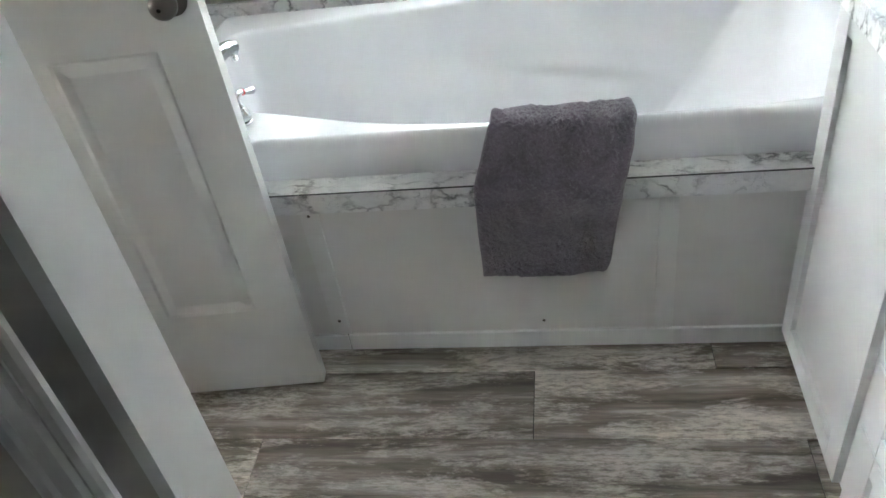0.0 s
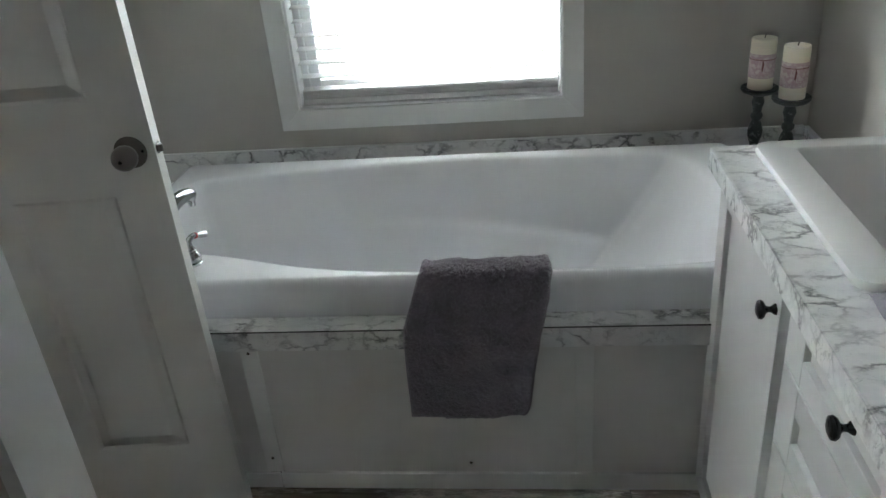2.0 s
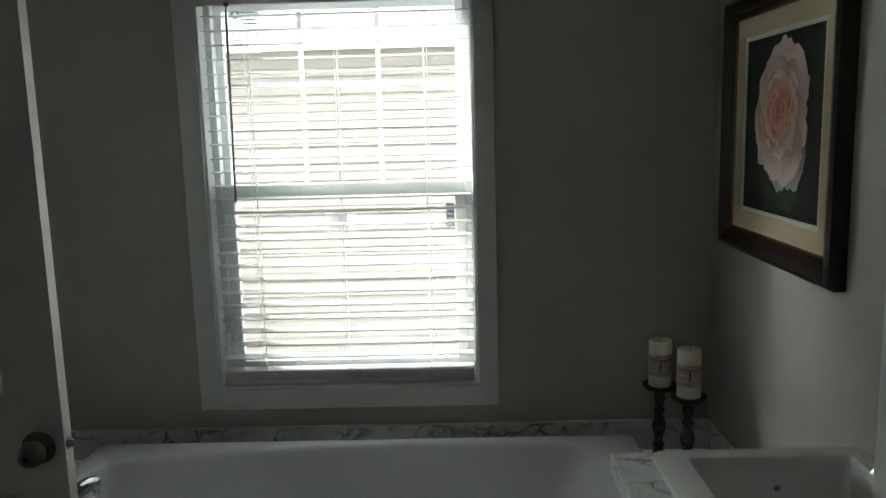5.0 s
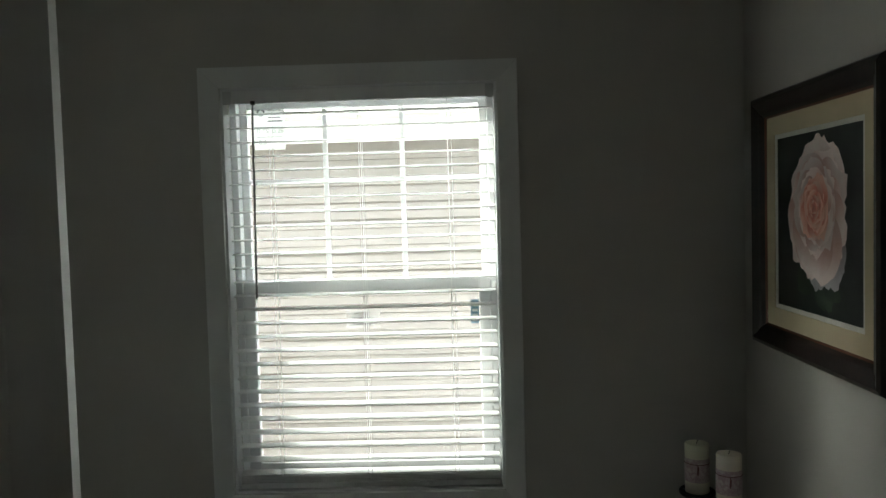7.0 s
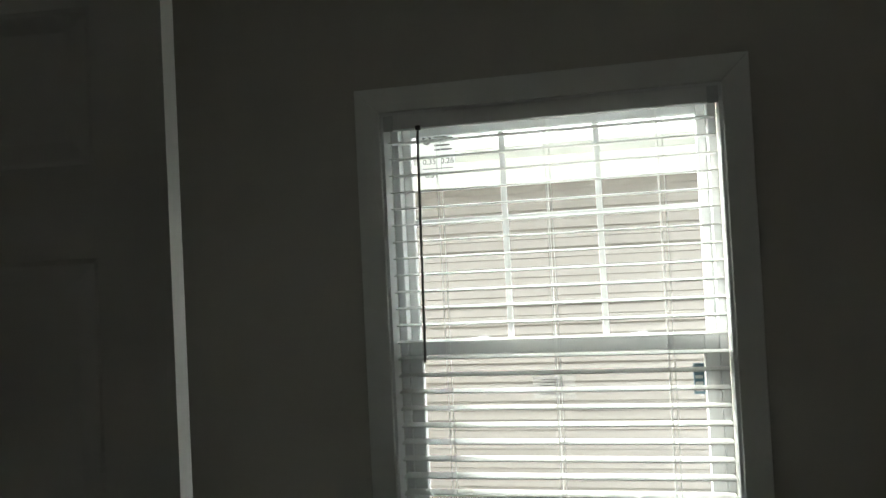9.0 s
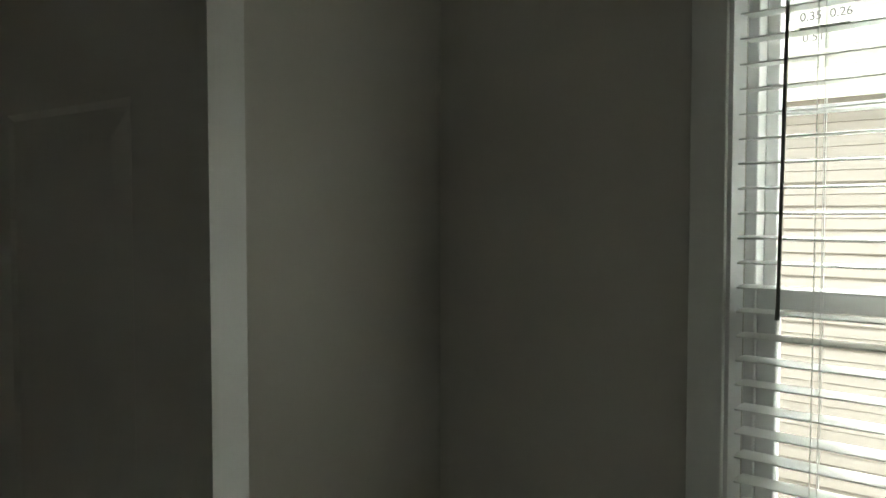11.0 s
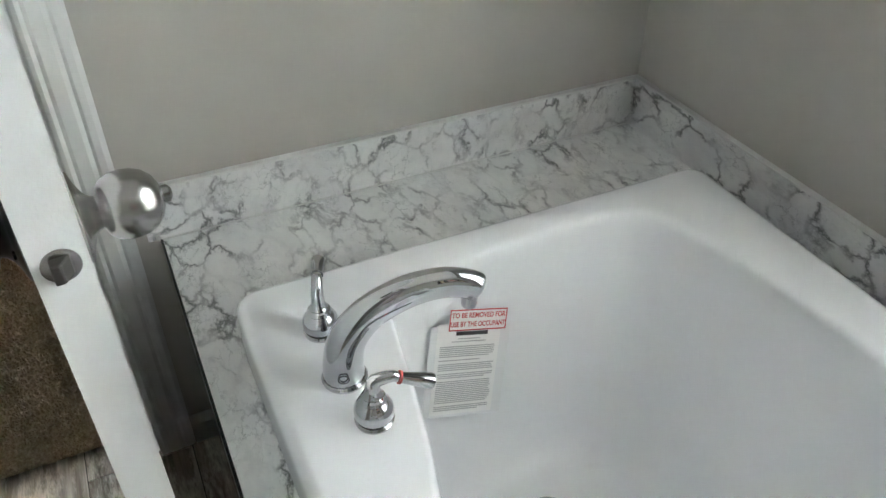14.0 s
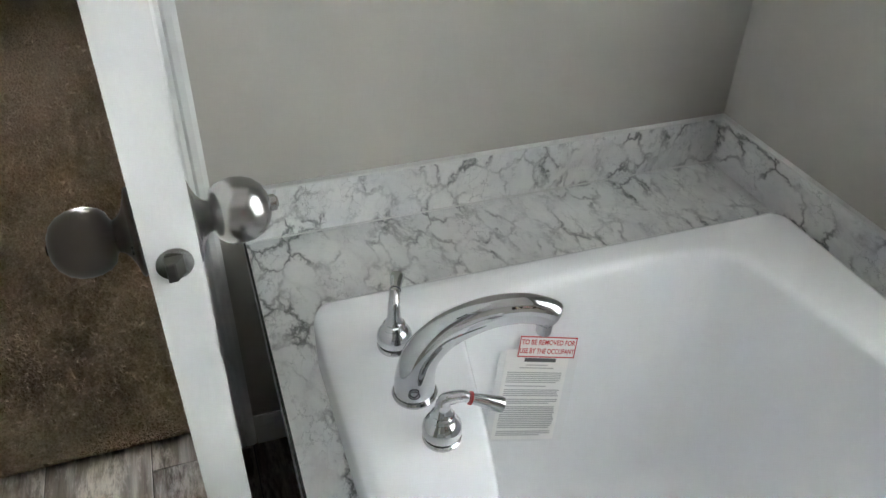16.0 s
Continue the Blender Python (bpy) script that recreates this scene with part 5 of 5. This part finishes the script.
    outer = [(1.25, 0.165, 0.085), (1.75, 0.155, 0.085), (0.75, 0.150, 0.075), (0.25, 0.150, 0.075), (-0.25, 0.145, 0.075), (2.3, 0.140, 0.080), (2.8, 0.135, 0.078), (-0.75, 0.150, 0.080), (3.35, 0.135, 0.080), (-2.25, 0.155, 0.085), (-1.4, 0.160, 0.088), (-1.85, 0.150, 0.080)]
    for ang, ln, wd in outer:
        lift += 0.00006
        petal(bm, uvl, cx, cy, ang + rng.uniform(-0.1, 0.1), ln * 1.12, wd * 1.1, lift, 0, 0.16)
    for rr, count, mi in ((0.118, 8, 0), (0.098, 7, 0), (0.080, 7, 1), (0.062, 6, 1), (0.046, 6, 1), (0.031, 5, 1), (0.018, 4, 1)):
        a0 = rng.uniform(0, 6.28)
        for k in range(count):
            lift += 0.00006
            petal(bm, uvl, cx + rng.uniform(-0.003, 0.003), cy + 0.008 + rng.uniform(-0.004, 0.004), a0 + 6.283 * k / count + rng.uniform(-0.15, 0.15), rr * rng.uniform(0.9, 1.08), rr * 0.55, lift, mi, 0.15)
    bmesh.ops.recalc_face_normals(bm, faces=bm.faces)
    part("printed_rose", bm, [PETAL_OUT, PETAL_IN, PETAL_LOW, LEAF], pr, "pale pink rose with a salmon heart", smooth=False)
    return pic


rose_picture()

# ---------------------------------------------------------------- outside: ground and the neighbouring house
bm = bmesh.new()
vs = [bm.verts.new(p) for p in ((-900, -900, -0.75), (900, -900, -0.75), (900, 900, -0.75), (-900, 900, -0.75))]
bm.faces.new(vs)
tagged(part("ground", bm, GROUND), "gravel and grass ground between the houses", "ground", kind="structure")
house = thing("neighbour_house", (1.0, 6.0, -0.75), label="cream vinyl-sided single-storey house with a grey shingle roof", category="house")
HY = 2.25
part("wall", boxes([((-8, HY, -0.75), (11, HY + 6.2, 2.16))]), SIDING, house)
EX = 0.102


def lap_data():
    bm = bmesh.new()
    prof = [(0.0, 0.0), (-0.016, 0.0), (-0.018, 0.004), (-0.010, 0.049), (-0.016, 0.052), (-0.004, EX), (0.0, EX)]
    a = [bm.verts.new((-9.0, y, z)) for y, z in prof]
    b = [bm.verts.new((10.0, y, z)) for y, z in prof]
    n = len(prof)
    for k in range(n):
        bm.faces.new((a[k], a[(k + 1) % n], b[(k + 1) % n], b[k]))
    bm.faces.new(a[::-1])
    bm.faces.new(b)
    bmesh.ops.recalc_face_normals(bm, faces=bm.faces)
    d = bpy.data.meshes.new("siding_course")
    bm.to_mesh(d)
    bm.free()
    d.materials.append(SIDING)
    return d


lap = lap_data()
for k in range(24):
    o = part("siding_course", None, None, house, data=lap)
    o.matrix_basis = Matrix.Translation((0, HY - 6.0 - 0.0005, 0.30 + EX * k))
part("skirting", box((-8, HY - 0.010, -0.75), (11, HY - 0.0005, -0.455)), FASCIA, house)
part("frieze_board", box((-8, HY - 0.030, 2.05), (11, HY - 0.0195, 2.185), 0.003), FASCIA, house)
part("soffit", box((-8, HY - 0.36, 2.185), (11, HY + 0.02, 2.20)), FASCIA, house)
part("fascia", box((-8, HY - 0.385, 2.165), (11, HY - 0.362, 2.30), 0.003), FASCIA, house)
gut = [(0.0, 0.0), (-0.085, 0.0), (-0.11, 0.04), (-0.12, 0.09), (-0.128, 0.10), (-0.11, 0.10), (-0.10, 0.05), (-0.08, 0.01), (0.0, 0.008)]
mm = Matrix(((0, 0, 1, 0), (1, 0, 0, HY - 0.386), (0, 1, 0, 2.185), (0, 0, 0, 1)))
part("gutter", extrude_profile(gut, -8, 11, mm), FASCIA, house)
SL = 0.30
bm = bmesh.new()
roof = [(HY - 0.40, 2.295), (HY + 3.1, 2.295 + SL * 3.5), (HY + 6.6, 2.295), (HY + 6.6, 2.24), (HY - 0.40, 2.24)]
la = [bm.verts.new((-8.2, y, z)) for y, z in roof]
lb = [bm.verts.new((11.2, y, z)) for y, z in roof]
for k in range(5):
    bm.faces.new((la[k], la[(k + 1) % 5], lb[(k + 1) % 5], lb[k]))
bm.faces.new(la[::-1])
bm.faces.new(lb)
bmesh.ops.recalc_face_normals(bm, faces=bm.faces)
rf = part("roof", bm, SHINGLE, house)
verts, faces = [], []
rng = random.Random(8)
for r in range(25):
    s0, s1 = r * 0.14, r * 0.14 + 0.150
    x = -4.0 - rng.random() * 0.3
    while x < 6.0:
        w = rng.uniform(0.24, 0.38)
        t0 = 0.011 + rng.uniform(0, 0.005)
        c = math.cos(math.atan(SL))
        for (xx, ss, tt) in ((x, s0, t0), (x + w - 0.006, s0, t0), (x + w - 0.006, s1, 0.004), (x, s1, 0.004), (x, s0, 0.0), (x + w - 0.006, s0, 0.0)):
            verts.append((xx, HY - 0.41 + ss * c, 2.295 + (ss * c - 0.01) * SL + tt))
        b0 = len(verts) - 6
        faces += [(b0, b0 + 1, b0 + 2, b0 + 3), (b0, b0 + 4, b0 + 5, b0 + 1)]
        x += w
me = bpy.data.meshes.new("shingles")
me.from_pydata([tuple(Vector(v) - Vector((1.0, 6.0, -0.75))) for v in verts], [], faces)
me.materials.append(SHINGLE)
sh = part("shingles", None, None, rf, data=me)
sh["kind"] = "stuff"

# unseen roof of this house, with eaves, added to block sky light from the siding
bm = bmesh.new()
own = [(0.48, 2.525), (-2.1, 3.35), (-4.7, 2.525), (-4.7, 2.522), (0.48, 2.522)]
la = [bm.verts.new((-3.9, y, z)) for y, z in own]
lb = [bm.verts.new((EAST + 0.5, y, z)) for y, z in own]
for k in range(5):
    bm.faces.new((la[k], la[(k + 1) % 5], lb[(k + 1) % 5], lb[k]))
bm.faces.new(la[::-1])
bm.faces.new(lb)
bmesh.ops.recalc_face_normals(bm, faces=bm.faces)
tagged(part("roof", bm, SHINGLE), "unseen grey shingle roof over the rooms, added to shade the neighbour's siding", "roof", kind="structure")

# ---------------------------------------------------------------- bedroom carpet pile
verts, faces = [], []
rng = random.Random(3)
for _ in range(130000):
    x, y = -0.064 - 3.2 * rng.random() ** 1.7, rng.uniform(-2.5, -0.6)
    if (x > -0.10 and not DOOR_S < y < DOOR_N):
        continue
    a = rng.uniform(0, 6.28)
    r, h = rng.uniform(0.0025, 0.0045), rng.uniform(0.008, 0.015)
    lx, ly = rng.gauss(0, 0.004), rng.gauss(0, 0.004)
    b0 = len(verts)
    for k in range(3):
        verts.append((x + r * math.cos(a + 2.09 * k), y + r * math.sin(a + 2.09 * k), 0.001))
    for k in range(3):
        verts.append((x + lx + 0.75 * r * math.cos(a + 2.09 * k), y + ly + 0.75 * r * math.sin(a + 2.09 * k), h))
    faces += [(b0, b0 + 1, b0 + 4, b0 + 3), (b0 + 1, b0 + 2, b0 + 5, b0 + 4), (b0 + 2, b0, b0 + 3, b0 + 5), (b0 + 3, b0 + 4, b0 + 5)]
me = bpy.data.meshes.new("carpet")
me.from_pydata(verts, [], faces)
me.materials.append(CARPET)
tagged(new("carpet", me), "tan-brown cut pile carpet in the bedroom doorway", "carpet", kind="stuff")

# ---------------------------------------------------------------- floor planks
PW = 0.205
row_edges = [-1.013 + PW * k for k in range(-16, 6)]
starts = {-1: 1.235, 0: 1.662, -2: 1.815}
rng = random.Random(17)
for r, ya in zip(range(-16, 5), row_edges):
    yb = ya + PW
    if ya < -4.2 or ya > -0.93:
        continue
    yb = min(yb, -0.9225)
    first = starts.get(r, rng.uniform(0, 1.2))
    x = first - 1.22 * 3
    while x < EAST:
        xa, xb = max(x, -0.0655), min(x + 1.22, EAST - 0.001)
        if xb - xa > 0.02:
            o = part("plank", box((xa + 0.0011, ya + 0.0011, -0.0045), (xb - 0.0011, yb - 0.0011, 0.0), 0.0006, 1), PLANK, floor)
        x += 1.22
